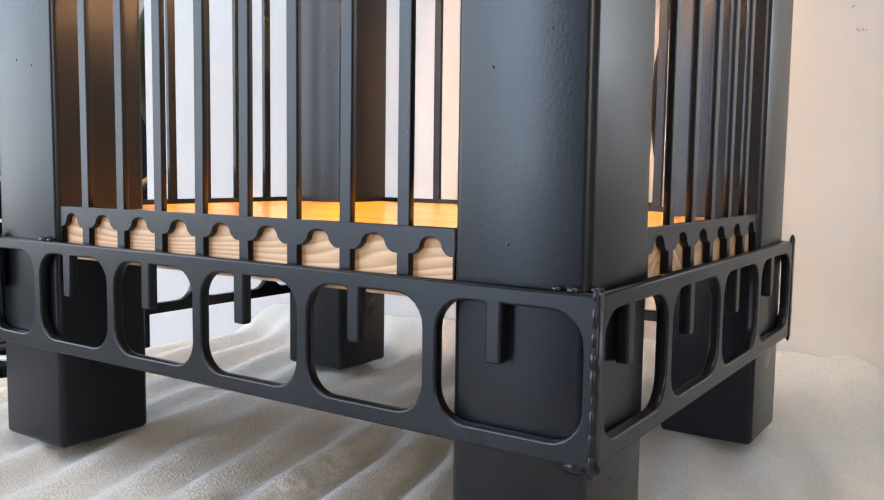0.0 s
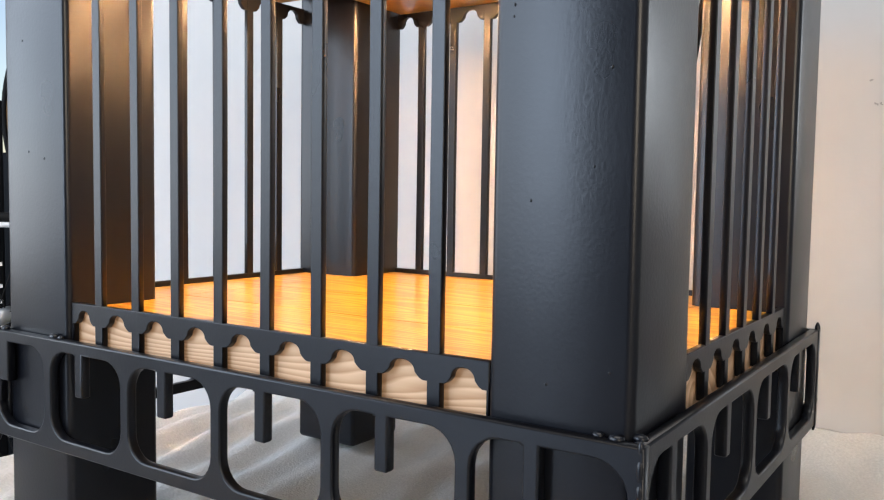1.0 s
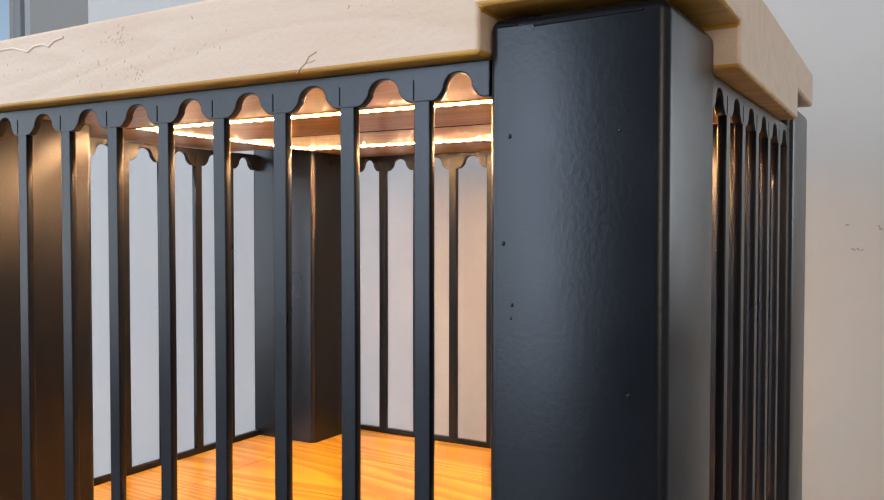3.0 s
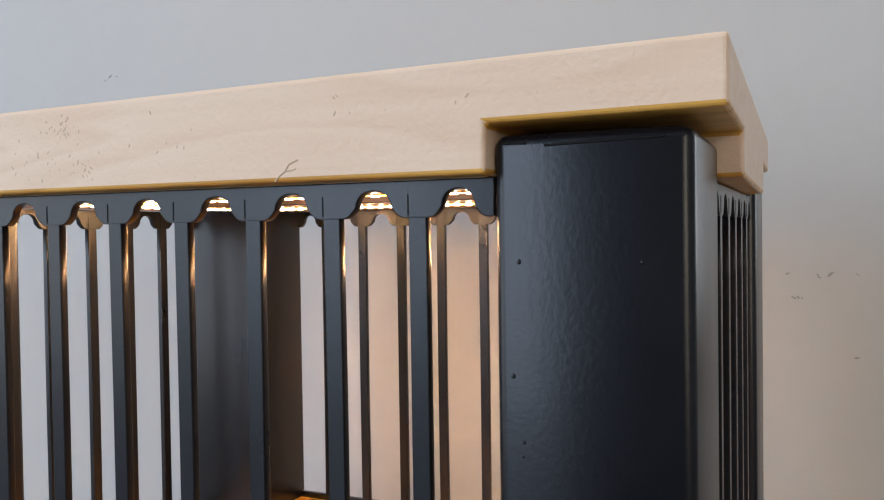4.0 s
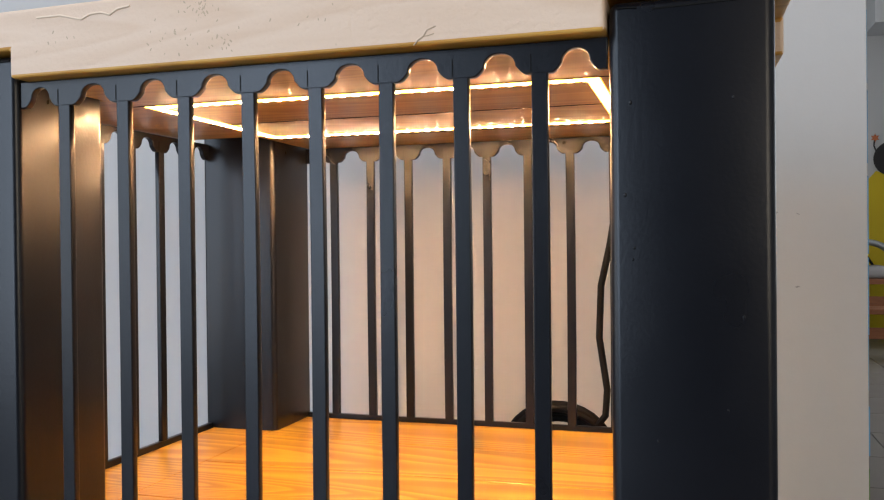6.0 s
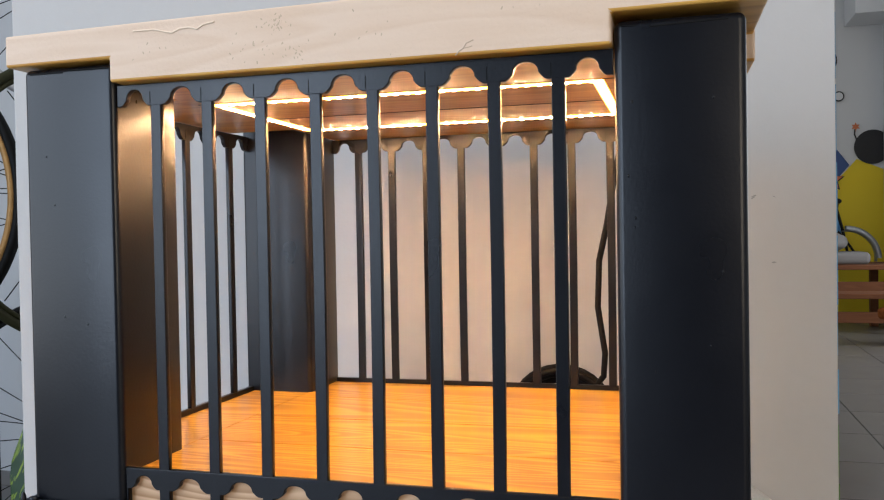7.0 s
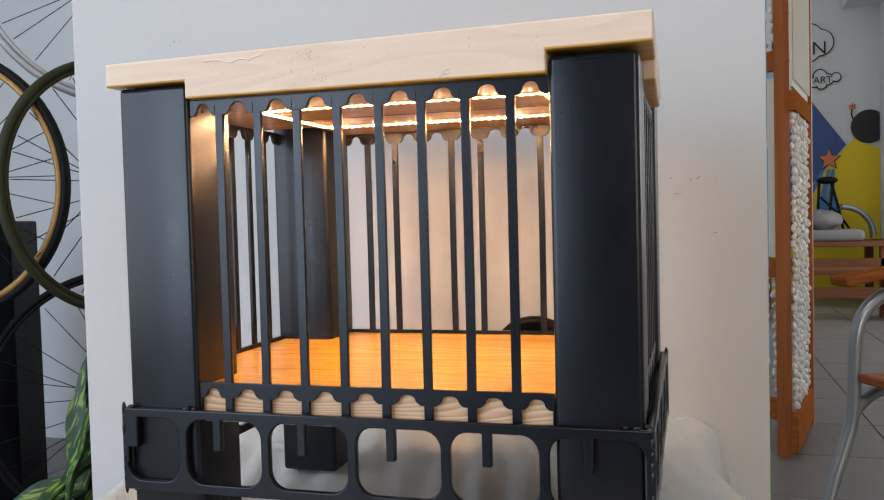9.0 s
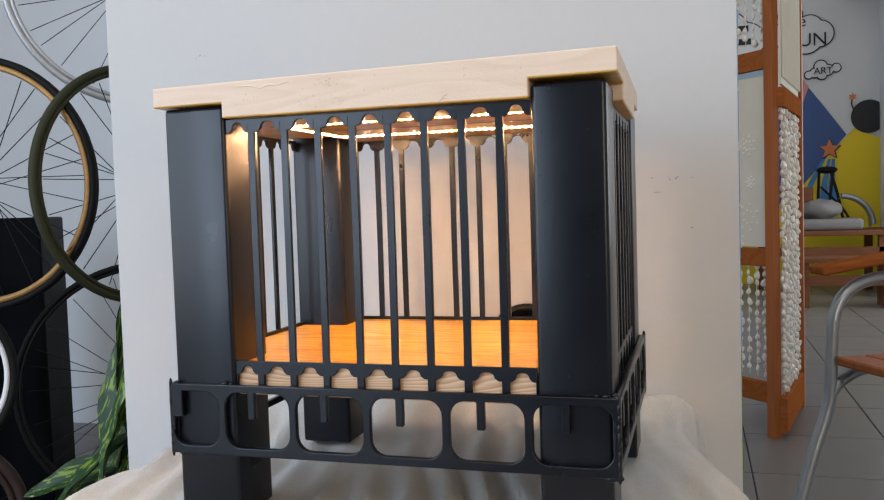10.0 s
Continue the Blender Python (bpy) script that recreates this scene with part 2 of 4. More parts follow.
def screen(length, count, first, m, side=False):
    """Bars between a scalloped head rail and a scalloped foot rail; first: the first bar's middle from the plate's left end."""
    xs = [first + PITCH * k for k in range(count)]
    w = PITCH - BAR_W
    mids = [first - PITCH / 2] + [x + PITCH / 2 for x in xs]
    spans = []
    for x in mids:
        spans.append((x, w))
    zs, zc, zt = 0.4345, 0.4456, Z_SLAB - 0.0008
    top = [(0, zt), (0, zs)]
    low = [(0, 0.1812), (0, 0.1500)]
    for x, ww in spans:
        a, b = max(0.0015, x - ww / 2), min(length - 0.0015, x + ww / 2)
        top += [(min(max(px, a), b), pz) for px, pz in bell((a + b) / 2, b - a, zs, zc)]
        low += [(a, 0.1500)] + [(px, pz) for px, pz in bell((a + b) / 2, b - a, 0.1665, 0.1760)] + [(b, 0.1500)]
    top += [(length, zs), (length, zt)]
    low += [(length, 0.1500), (length, 0.1812)]
    part("head_rail", plate([top], PLATE, 0.0005, m, BLACK, "head_rail"), None, table)
    part("foot_rail", plate([low], PLATE, 0.0005, m, BLACK, "foot_rail"), None, table)
    rng = random.Random(int(length * 1e4) + count)
    for x in xs:
        bow = rng.uniform(-0.0006, 0.0006)
        z0, z1 = 0.1807, zs + 0.0005
        n = 8
        pts = [(x - BAR_W / 2 + bow * math.sin(math.pi * i / n), z0 + (z1 - z0) * i / n) for i in range(n + 1)]
        pts += [(px + BAR_W, pz) for px, pz in reversed(pts)]
        part("bar", plate([pts], PLATE - 0.0002, 0.0005, m, BLACK, "bar"), None, table)
        # saw nick beside each bar's head
        nick = box((x - BAR_W / 2 - 0.0003, zs + 0.001, PLATE / 2 - 0.0001), (x - BAR_W / 2 + 0.0002, zs + 0.0095, PLATE / 2 + 0.00025))
        nick.transform(m)
        part("saw_nick", nick, RUBBER, table)


UP = Matrix(((1, 0, 0, 0), (0, 0, -1, 0), (0, 1, 0, 0), (0, 0, 0, 1)))     # plate x-y to world x-z, face to -y
FIRST = HX - 0.0045 - (HX - 0.142) - 7 * PITCH + HX                          # first bar from the left post
screen(2 * HX - 0.0008, 8, FIRST, Matrix.Translation((-HX, 0.0053, 0)) @ UP)
screen(2 * HX - 0.002, 8, FIRST, Matrix.Translation((-HX, D - 0.0053, 0)) @ UP)
SIDE_LEN = D - 2 * POST
EAST = Matrix(((0, 0, 1, 0), (1, 0, 0, 0), (0, 1, 0, 0), (0, 0, 0, 1)))     # plate x to world y, face to +x
for x in (PE - 0.0053, -PX + 0.0053):
    screen(SIDE_LEN - 0.002, 5, PITCH * 1.075, Matrix.Translation((x, POST + 0.001, 0)) @ EAST)


def apron(length, dividers, m, start=0.0):
    """The pierced band: rounded openings, each with a short tongue from its top edge."""
    t = R_OUT - 0.0015
    lo, hi = R_LO + 0.0095, R_HI - 0.0085
    holes = []
    edges = [start] + list(dividers) + [length - 0.0030]
    for a, b in zip(edges, edges[1:]):
        x0, x1 = a + 0.0043, b - 0.0043
        short = (x1 - x0) < 0.065
        r = 0.0165
        pts = rounded(x0, lo, x1, hi, r)
        if short:
            pts = [(max(px, x0 + 0.002), pz) for px, pz in pts]
        tx = x0 + (0.004 if short else 0.0285)
        w, bottom = 0.0085, hi - 0.0295
        tongue = [(tx + w, hi), (tx + w, bottom + 0.001), (tx + w - 0.001, bottom), (tx + 0.001, bottom), (tx, bottom + 0.001), (tx, hi - 0.0008), (tx - 0.0015, hi - 0.0008), (tx - 0.0015, hi)]
        if short:
            tongue = [(tx + w, hi), (tx + w, bottom), (tx, bottom)]
            pts = rounded(x0, lo, x1, hi, r)
            right = [p for p in pts[:7]]
            bottoms = pts[14:]
            pts = right + tongue + [(x0 + 0.002, bottom), (x0 + 0.002, lo + r)] + bottoms
        else:
            pts = pts[:7] + tongue + pts[7:]
        holes.append(pts)
    part("apron_panel", plate([[(0, R_LO), (length, R_LO), (length, R_HI), (0, R_HI)]] + holes, t, 0.0012, m, BLACK, "apron_panel"), None, table)


AX0, AX1 = -PX - 0.0055, PE + R_OUT               # ends of the band
L, S = AX1 - AX0, D + 2 * R_OUT
DIV = [x - AX0 for x in (-0.1855, -0.0985, -0.012, 0.0755, 0.162)]
apron(L, DIV, Matrix.Translation((AX0, -R_OUT / 2, 0)) @ UP)
apron(L, DIV, Matrix.Translation((AX0, D + R_OUT / 2, 0)) @ UP)
for x in (PE + R_OUT / 2, -PX - R_OUT / 2 + 0.003):
    apron(S - 2 * R_OUT + 0.004, [0.094, 0.192, 0.289], Matrix.Translation((x, -0.002, 0)) @ EAST)

# weld beads on the band's corners and at the posts
rng = random.Random(5)
for cx, cy in ((AX1 - 0.0021, -R_OUT + 0.0021), (AX0 + 0.0021, -R_OUT + 0.0021), (AX1 - 0.0021, D + R_OUT - 0.0021)):
    for z in np.linspace(R_LO + 0.002, R_HI - 0.001, 9):
        bm = bmesh.new()
        bmesh.ops.create_icosphere(bm, subdivisions=2, radius=rng.uniform(0.0020, 0.0031))
        bm.transform(Matrix.LocRotScale((cx, cy, z), None, (0.8, 0.8, rng.uniform(1.6, 3.2))))
        part("weld_bead", bm, BLACK, table, smooth=True)
for x, y, r in ((PE - 0.006, -0.003, 0.004), (PE - 0.015, -0.002, 0.003), (-HX - 0.012, -0.003, 0.0045), (-HX - 0.004, -0.003, 0.003), (-PX + 0.003, -0.004, 0.004), (PE + 0.002, 0.004, 0.004)):
    bm = bmesh.new()
    bmesh.ops.create_icosphere(bm, subdivisions=2, radius=r)
    bm.transform(Matrix.LocRotScale((x, y, R_HI + 0.0005), None, (1.0, 0.7, 0.55)))
    part("weld_bead", bm, BLACK, table, smooth=True)

for x, y, r in ((PE - 0.003, -0.004, 0.0060), (PE + 0.005, -0.003, 0.0048), (-PX + 0.006, -0.003, 0.0035)):
    bm = bmesh.new()
    bmesh.ops.create_icosphere(bm, subdivisions=2, radius=r)
    bm.transform(Matrix.LocRotScale((x, y, R_LO - 0.0005), None, (1.1, 0.7, 0.7)))
    part("weld_bead", bm, BLACK, table, smooth=True)

# timber top, notched over the posts
SX, SF, SB = 0.2566, 0.0062, D - 0.015        # half width, front overhang, rear edge
nx, ny, nb = HX - 0.001, POST + 0.001, 0.285   # notch lines
ZN = Z_POST + 0.0028
TILT = 0.0018                                     # rise of the top towards the east end


def notched_top():
    """One timber slab, its four corners cut away below to sit over the posts."""
    bm = bmesh.new()
    v = {}

    def at(x, y, z):
        k = (round(x, 5), round(y, 5), round(z, 5))
        if k not in v:
            v[k] = bm.verts.new(k)
        return v[k]

    def face(*pts):
        bm.faces.new([at(*q) for q in pts])

    y0, y1 = -SF, SB
    face((-SX, y0, Z_TOP), (SX, y0, Z_TOP), (SX, y1, Z_TOP), (-SX, y1, Z_TOP))
    for y in (y0, y1):
        face((-SX, y, Z_TOP), (-SX, y, ZN), (-nx, y, ZN), (-nx, y, Z_SLAB), (nx, y, Z_SLAB), (nx, y, ZN), (SX, y, ZN), (SX, y, Z_TOP))
    for x in (-SX, SX):
        face((x, y0, Z_TOP), (x, y0, ZN), (x, ny, ZN), (x, ny, Z_SLAB), (x, nb, Z_SLAB), (x, nb, ZN), (x, y1, ZN), (x, y1, Z_TOP))
    face((-nx, y0, Z_SLAB), (nx, y0, Z_SLAB), (nx, ny, Z_SLAB), (SX, ny, Z_SLAB), (SX, nb, Z_SLAB), (nx, nb, Z_SLAB), (nx, y1, Z_SLAB), (-nx, y1, Z_SLAB), (-nx, nb, Z_SLAB), (-SX, nb, Z_SLAB), (-SX, ny, Z_SLAB), (-nx, ny, Z_SLAB))
    for sx_ in (-1, 1):
        for ya, yb in ((y0, ny), (y1, nb)):
            face((sx_ * SX, ya, ZN), (sx_ * nx, ya, ZN), (sx_ * nx, yb, ZN), (sx_ * SX, yb, ZN))
            face((sx_ * nx, ya, ZN), (sx_ * nx, yb, ZN), (sx_ * nx, yb, Z_SLAB), (sx_ * nx, ya, Z_SLAB))
            face((sx_ * nx, yb, ZN), (sx_ * SX, yb, ZN), (sx_ * SX, yb, Z_SLAB), (sx_ * nx, yb, Z_SLAB))
    bmesh.ops.recalc_face_normals(bm, faces=bm.faces[:])
    sharp = [e for e in bm.edges if abs(e.calc_face_angle(0)) > 0.5]
    bmesh.ops.bevel(bm, geom=sharp, offset=0.0019, segments=3, profile=0.5, affect='EDGES')
    for vt in bm.verts:
        if vt.co.x > 0.24 and vt.co.y > 0.02:
            vt.co.x -= 0.007 * vt.co.y / SB
    for vt in bm.verts:
        if vt.co.z > Z_SLAB + 0.004:
            vt.co.z += TILT * (1.6 if vt.co.z > Z_TOP - 0.006 else 1.0) * vt.co.x / SX
    for fc in bm.faces:
        fc.material_index = 1 if fc.normal.z < -0.25 else 0
    return bm


top = part("tabletop", notched_top(), [PINE, PINE_UNDER], table, "thick pale pine top with pitted front edge")
DENT = material("bruised_pine", (0.50, 0.38, 0.27), 0.7, spread=0.2, scale=60)
RIDGE = material("raised_pine", (0.76, 0.62, 0.48), 0.5)
fy = -SF - 0.0001
bar("raised_ridge", [(-0.150, fy, 0.4835), (-0.134, fy, 0.4835), (-0.126, fy, 0.4815), (-0.120, fy, 0.4800), (-0.114, fy, 0.4825), (-0.107, fy, 0.4828), (-0.101, fy, 0.4810), (-0.096, fy, 0.4838), (-0.088, fy, 0.4848)], 0.0006, RIDGE, top)
bar("crack", [(0.0765, fy + 0.0002, 0.4505), (0.0790, fy + 0.0002, 0.4530), (0.0815, fy + 0.0002, 0.4545), (0.0835, fy + 0.0002, 0.4575), (0.0880, fy + 0.0002, 0.4592)], 0.0004, DENT, top)
bar("crack", [(0.0812, fy + 0.0002, 0.4545), (0.0850, fy + 0.0002, 0.4550), (0.0872, fy + 0.0002, 0.4556)], 0.0003, DENT, top)
pits = bmesh.new()
rng = random.Random(31)
for cx, cz, n, sx_, sz_ in ((-0.043, 0.480, 46, 0.012, 0.006), (-0.055, 0.465, 30, 0.022, 0.007), (-0.030, 0.461, 16, 0.010, 0.005), (-0.135, 0.472, 10, 0.02, 0.006), (0.02, 0.468, 10, 0.03, 0.01), (0.15, 0.475, 8, 0.05, 0.01)):
    for k in range(n):
        r = rng.uniform(0.0003, 0.0008)
        bmesh.ops.create_icosphere(pits, subdivisions=1, radius=r, matrix=Matrix.LocRotScale((rng.gauss(cx, sx_ * 0.6), fy + 0.0002, min(0.487, rng.gauss(cz, sz_ * 0.6))), Euler((0, rng.uniform(-0.9, 0.9), 0)), (0.8, 0.35, 2.0)))
tagged(part("pit", pits, DENT, top), kind="stuff")
under = part("underside", box((-nx + 0.004, 0.008, Z_SLAB - 0.0012), (nx - 0.004, D - 0.0085, Z_SLAB + 0.001)), PINE_UNDER, table, "varnished orange pine underside")
for y in (0.098, 0.197, 0.298):
    part("board_joint", box((-nx + 0.005, y - 0.0004, Z_SLAB - 0.0016), (nx - 0.005, y + 0.0004, Z_SLAB - 0.001)), RUBBER, under)

# floor of the lantern: four boards
ys = [0.0085, 0.105, 0.2, 0.295, D - 0.0085]
for a, b in zip(ys, ys[1:]):
    part("floor_board", box((-HX - 0.004, a + 0.0002, 0.1435), (HX + 0.004, b - 0.0002, Z_FLOOR), 0.0006, 1), PINE_FLOOR, table, "varnished orange pine board")
for s in (-1, 1):
    part("floor_board", box((s * (HX + 0.004) if s > 0 else -PX + 0.009, POST + 0.0005, 0.1435), (PE - 0.009 if s > 0 else -HX - 0.004, D - POST - 0.0005, Z_FLOOR), 0.0006, 1), PINE_FLOOR, table)
part("edge_strip", box((-HX + 0.001, 0.0080, 0.1430), (HX - 0.001, 0.0084, Z_FLOOR - 0.002)), PINE_END, table, "raw pine edge")
for s in (-1, 1):
    x = PE - 0.0088 if s > 0 else -PX + 0.0088
    part("edge_strip", box((x - 0.0003, POST + 0.001, 0.1430), (x + 0.0003, D - POST - 0.001, Z_FLOOR - 0.002)), PINE_END, table)

# light strips under the top
X_L, Y_A, Y_B, Z_L = 0.152, 0.104, 0.284, Z_SLAB - 0.0012


def strip(p, q):
    p, q = Vector(p), Vector(q)
    n = int((q - p).length / 0.0092)
    w = 0.004
    lo = (min(p.x, q.x) - w, min(p.y, q.y) - w, Z_L - 0.0005)
    hi = (max(p.x, q.x) + w, max(p.y, q.y) + w, Z_L)
    s = part("light_strip", box(lo, hi, 0.0001, 1), LED_STRIP, table, "glowing warm light strip")
    bm = bmesh.new()
    for i in range(n):
        c = p.lerp(q, (i + 0.5) / n)
        box((c.x - 0.0016, c.y - 0.0016, Z_L - 0.0009), (c.x + 0.0016, c.y + 0.0016, Z_L - 0.0004), bm=bm)
    tagged(part("light_chip", bm, LED, s), kind="stuff")


strip((-X_L, Y_A, 0), (X_L, Y_A, 0))
strip((-X_L, Y_B, 0), (X_L, Y_B, 0))
strip((-X_L, Y_A + 0.009, 0), (-X_L, Y_B - 0.009, 0))
strip((X_L, Y_A + 0.009, 0), (X_L, Y_B - 0.009, 0))

# ---- black cable behind the table ----
cable = thing("cable", "coiled black power cable hanging down behind the table", "cable")
pts = [(0.150, D + 0.004, 0.440), (0.140, D + 0.016, 0.40), (0.131, D + 0.024, 0.35), (0.122, D + 0.026, 0.31), (0.120, D + 0.026, 0.26), (0.127, D + 0.027, 0.21), (0.125, D + 0.028, 0.185), (0.11, D + 0.03, 0.165)]
bar("lead", pts, 0.0033, RUBBER, cable)
coil = []
rng = random.Random(3)
for i in range(150):
    a = 2 * math.pi * i / 34
    k = i / 34
    coil.append((0.078 + (0.056 - 0.003 * k) * math.cos(a), D + 0.030 + 0.004 * k + 0.004 * math.sin(a * 0.7), 0.142 + (0.052 - 0.004 * k) * math.sin(a)))
bar("coil", coil, 0.0036, RUBBER, cable)

PNX0, PNY0, PNX1, PNY1 = -0.669, 0.4542, 0.392, 0.630     # partition, from its west end to its east end


def panel_y(x):
    return PNY0 + (x - PNX0) * (PNY1 - PNY0) / (PNX1 - PNX0)


# ---- foam sheet on a low table ----
GX0, GX1, GY0, GY1 = -0.43, 0.335, -0.22, 0.640


def foam_sheet():
    bm = bmesh.new()
    nx_, ny_ = 150, 120
    grid = []
    x0, x1, y0, y1 = GX0 - 0.16, GX1 + 0.26, GY0 - 0.16, GY1 - 0.002
    for j in range(ny_ + 1):
        row = []
        for i in range(nx_ + 1):
            x, y = x0 + (x1 - x0) * i / nx_, y0 + (y1 - y0) * j / ny_
            z = 0.0
            g1 = 0.272 + 0.28 * max(0.0, 0.50 - y)
            dx, dy = max(GX0 - x, x - g1, 0), max(GY0 - y, 0)
            px, py = x, y
            for d, sgn, ax in ((dx, 1 if x > g1 else -1, 'x'), (dy, -1, 'y')):
                if d > 0:
                    r = 0.05
                    a = min(d / r, 1.35)
                    out_, drop = r * math.sin(a), r * (1 - math.cos(a))
                    if d > r * 1.35:
                        drop += (d - r * 1.35) * 0.97
                        out_ += (d - r * 1.35) * 0.22
                    z -= drop
                    if ax == 'x':
                        px = (g1 if sgn > 0 else GX0) + sgn * out_
                    else:
                        py = GY0 - out_
            u = x * 0.96 + y * 0.27
            wave = math.sin(u * 2 * math.pi / 0.052 + 2.2 * noise.noise((x * 5, y * 5, 0)))
            amp = 0.0078 * (0.6 + 0.8 * noise.noise((x * 4, y * 4, 3)))
            k = min(1.0, max(0.0, (y - panel_y(x) + 0.085) / 0.085))
            amp *= 1 - 0.8 * k
            z += amp * wave + 0.003 * noise.noise((x * 9, y * 9, 7)) - 0.0070
            k = min(1.0, max(0.0, (y - panel_y(x) + 0.085) / 0.085))
            z += 0.030 * k * k * (3 - 2 * k)
            for cx_, cy_ in ((-0.209, 0.038), (0.209, 0.038), (-0.209, 0.358), (0.209, 0.358)):
                if abs(x - cx_) < 0.045 and abs(y - cy_) < 0.045:
                    z = min(z, -0.0015)
            py = min(py, panel_y(px) - 0.004 - 0.02 * max(0.0, 0.640 - y))
            row.append(bm.verts.new((px, py, z)))
        grid.append(row)
    for j in range(ny_):
        for i in range(nx_):
            bm.faces.new((grid[j][i], grid[j][i + 1], grid[j + 1][i + 1], grid[j + 1][i]))
    g = bmesh.ops.solidify(bm, geom=bm.faces[:], thickness=0.008)
    bmesh.ops.recalc_face_normals(bm, faces=bm.faces[:])
    return bm


foam = part("foam_sheet", foam_sheet(), FOAM, None, smooth=True)
tagged(foam, "rippled white packing foam draped over a low table", "foam sheet")
plinth = thing("low_table", "low table hidden under white packing foam", "table")
part("tabletop", box((GX0 + 0.03, GY0 + 0.03, -0.055), (0.27, 0.47, -0.017), 0.004), RED_WOOD_X, plinth)
for sx in (GX0 + 0.06, 0.22):
    for sy in (GY0 + 0.06, 0.42):
        part("leg", box((sx - 0.02, sy - 0.02, FLOOR_Z), (sx + 0.02, sy + 0.02, -0.056), 0.003), RED_WOOD, plinth)

# ---- the room ----
floor = part("floor", box((-2.6, -4.0, FLOOR_Z - 0.10), (4.1, 9.0, FLOOR_Z - 0.006)), GROUT)
tagged(floor, "grey square floor tiles with dark joints", "floor", kind="structure")
# ceiling in four pieces round a made-up gap above the added lamp
bm = bmesh.new()
for lo, hi in (((-2.6, -4.0), (4.1, -1.35)), ((-2.6, 0.15), (4.1, 9.0)), ((-2.6, -1.25), (-0.95, 0.25)), ((1.15, -1.25), (4.1, 0.25))):
    box((*lo, CEIL_Z), (*hi, CEIL_Z + 0.1), bm=bm)
ceiling = part("ceiling", bm, WALL_BACK)
tagged(ceiling, "plain white ceiling with an added gap over the fill lamp", "ceiling", kind="structure")


def wall(name, lo, hi, label, mat=WALL_BACK):
    return tagged(part(name, box(lo, hi), mat), label, "wall", kind="structure")


# far mural wall, left wall with its window, wall behind the wheels, front wall with its window
MY = 7.6
wall("wall_north", (-0.2, MY, FLOOR_Z), (4.1, MY + 0.12, CEIL_Z), "white far wall with a painted mural")
wall("wall_wheels", (-2.6, 1.95, FLOOR_Z), (-0.2, 2.05, CEIL_Z), "white wall behind the bicycle wheels")
wall("wall_inner", (-0.3, 2.05, FLOOR_Z), (-0.2, MY, CEIL_Z), "plain white inner wall")
for i, (y0, y1, z0, z1) in enumerate(((-4.0, -3.1, FLOOR_Z, CEIL_Z), (1.6, 2.05, FLOOR_Z, CEIL_Z), (-3.1, -0.5, FLOOR_Z, -0.2), (-3.1, -0.5, 2.35, CEIL_Z), (-0.5, 0.85, FLOOR_Z, CEIL_Z), (0.85, 1.6, FLOOR_Z, 0.05), (0.85, 1.6, 2.2, CEIL_Z))):
    wall("wall_west_%d" % (i + 1), (-2.6, y0, z0), (-2.48, y1, z1), "white wall beside a large window")
# unseen front wall, its dark colour chosen to hold down reflections and bounce
for i, (x0, x1, z0, z1) in enumerate(((-2.48, -2.42, FLOOR_Z, CEIL_Z), (-1.48, 1.85, FLOOR_Z, CEIL_Z), (3.65, 4.1, FLOOR_Z, CEIL_Z), (-2.42, -1.48, FLOOR_Z, -0.28), (-2.42, -1.48, 2.3, CEIL_Z), (1.85, 3.65, FLOOR_Z, 0.6), (1.85, 3.65, 2.45, CEIL_Z))):
    wall("wall_south_%d" % (i + 1), (x0, -4.0, z0), (x1, -3.88, z1), "unseen wall beside a shop window, made dark to dim reflections", UNSEEN_DARK)
for i, (y0, y1, z0, z1) in enumerate(((-3.88, 3.5, FLOOR_Z, CEIL_Z), (7.5, 9.0, FLOOR_Z, CEIL_Z), (3.5, 7.5, FLOOR_Z, 0.1), (3.5, 7.5, 2.1, CEIL_Z))):
    wall("wall_east_%d" % (i + 1), (3.98, y0, z0), (4.1, y1, z1), "white side wall of the far room")

# free-standing white panel behind the table
panel = thing("partition_panel", "white painted partition board standing behind the table", "partition", (PNX0, PNY0, 0))
panel.rotation_euler = (0, 0, math.atan2(PNY1 - PNY0, PNX1 - PNX0))
PNL = math.hypot(PNX1 - PNX0, PNY1 - PNY0)
part("board", box((0, 0, FLOOR_Z), (PNL, 0.035, 1.7), 0.0015, 2), WALL, panel)
rng = random.Random(8)
z = FLOOR_Z + 0.01
while z < 1.65:
    h = rng.uniform(0.02, 0.09)
    part("paint_edge", box((PNL - 0.001, 0.003, z), (PNL + rng.uniform(0.001, 0.0026), 0.030, z + h)), GREEN_EDGE if z < 0.05 else BLUE_EDGE, panel)
    z += h + rng.uniform(0.0, 0.02)

SCUFF = material("grey_scuff", (0.30, 0.30, 0.30), 0.8)
rng = random.Random(21)
for cx, cz, n, sx_ in ((0.277, 0.358, 5, 0.006), (0.300, 0.381, 7, 0.035), (0.205, 0.49, 2, 0.004), (0.33, 0.30, 2, 0.01), (-0.5, 0.62, 3, 0.02)):
    for k in range(n):
        x, zz = cx + rng.uniform(-sx_, sx_), cz + rng.uniform(-0.003, 0.003)
        w, h = rng.uniform(0.0008, 0.0028), rng.uniform(0.0005, 0.0013)
        m = Matrix.Translation((x - PNX0, -0.0003, zz)) @ UP @ Matrix.Rotation(rng.uniform(-0.8, 0.8), 4, 'Z')
        part("scuff_mark", plate([disc_pts for disc_pts in [[(w * math.cos(a) * rng.uniform(0.6, 1.2), h * math.sin(a) * rng.uniform(0.6, 1.2)) for a in np.linspace(0, 6.0, 9)]]], 0.0004, 0.00005, m, SCUFF, "scuff_mark"), None, panel)

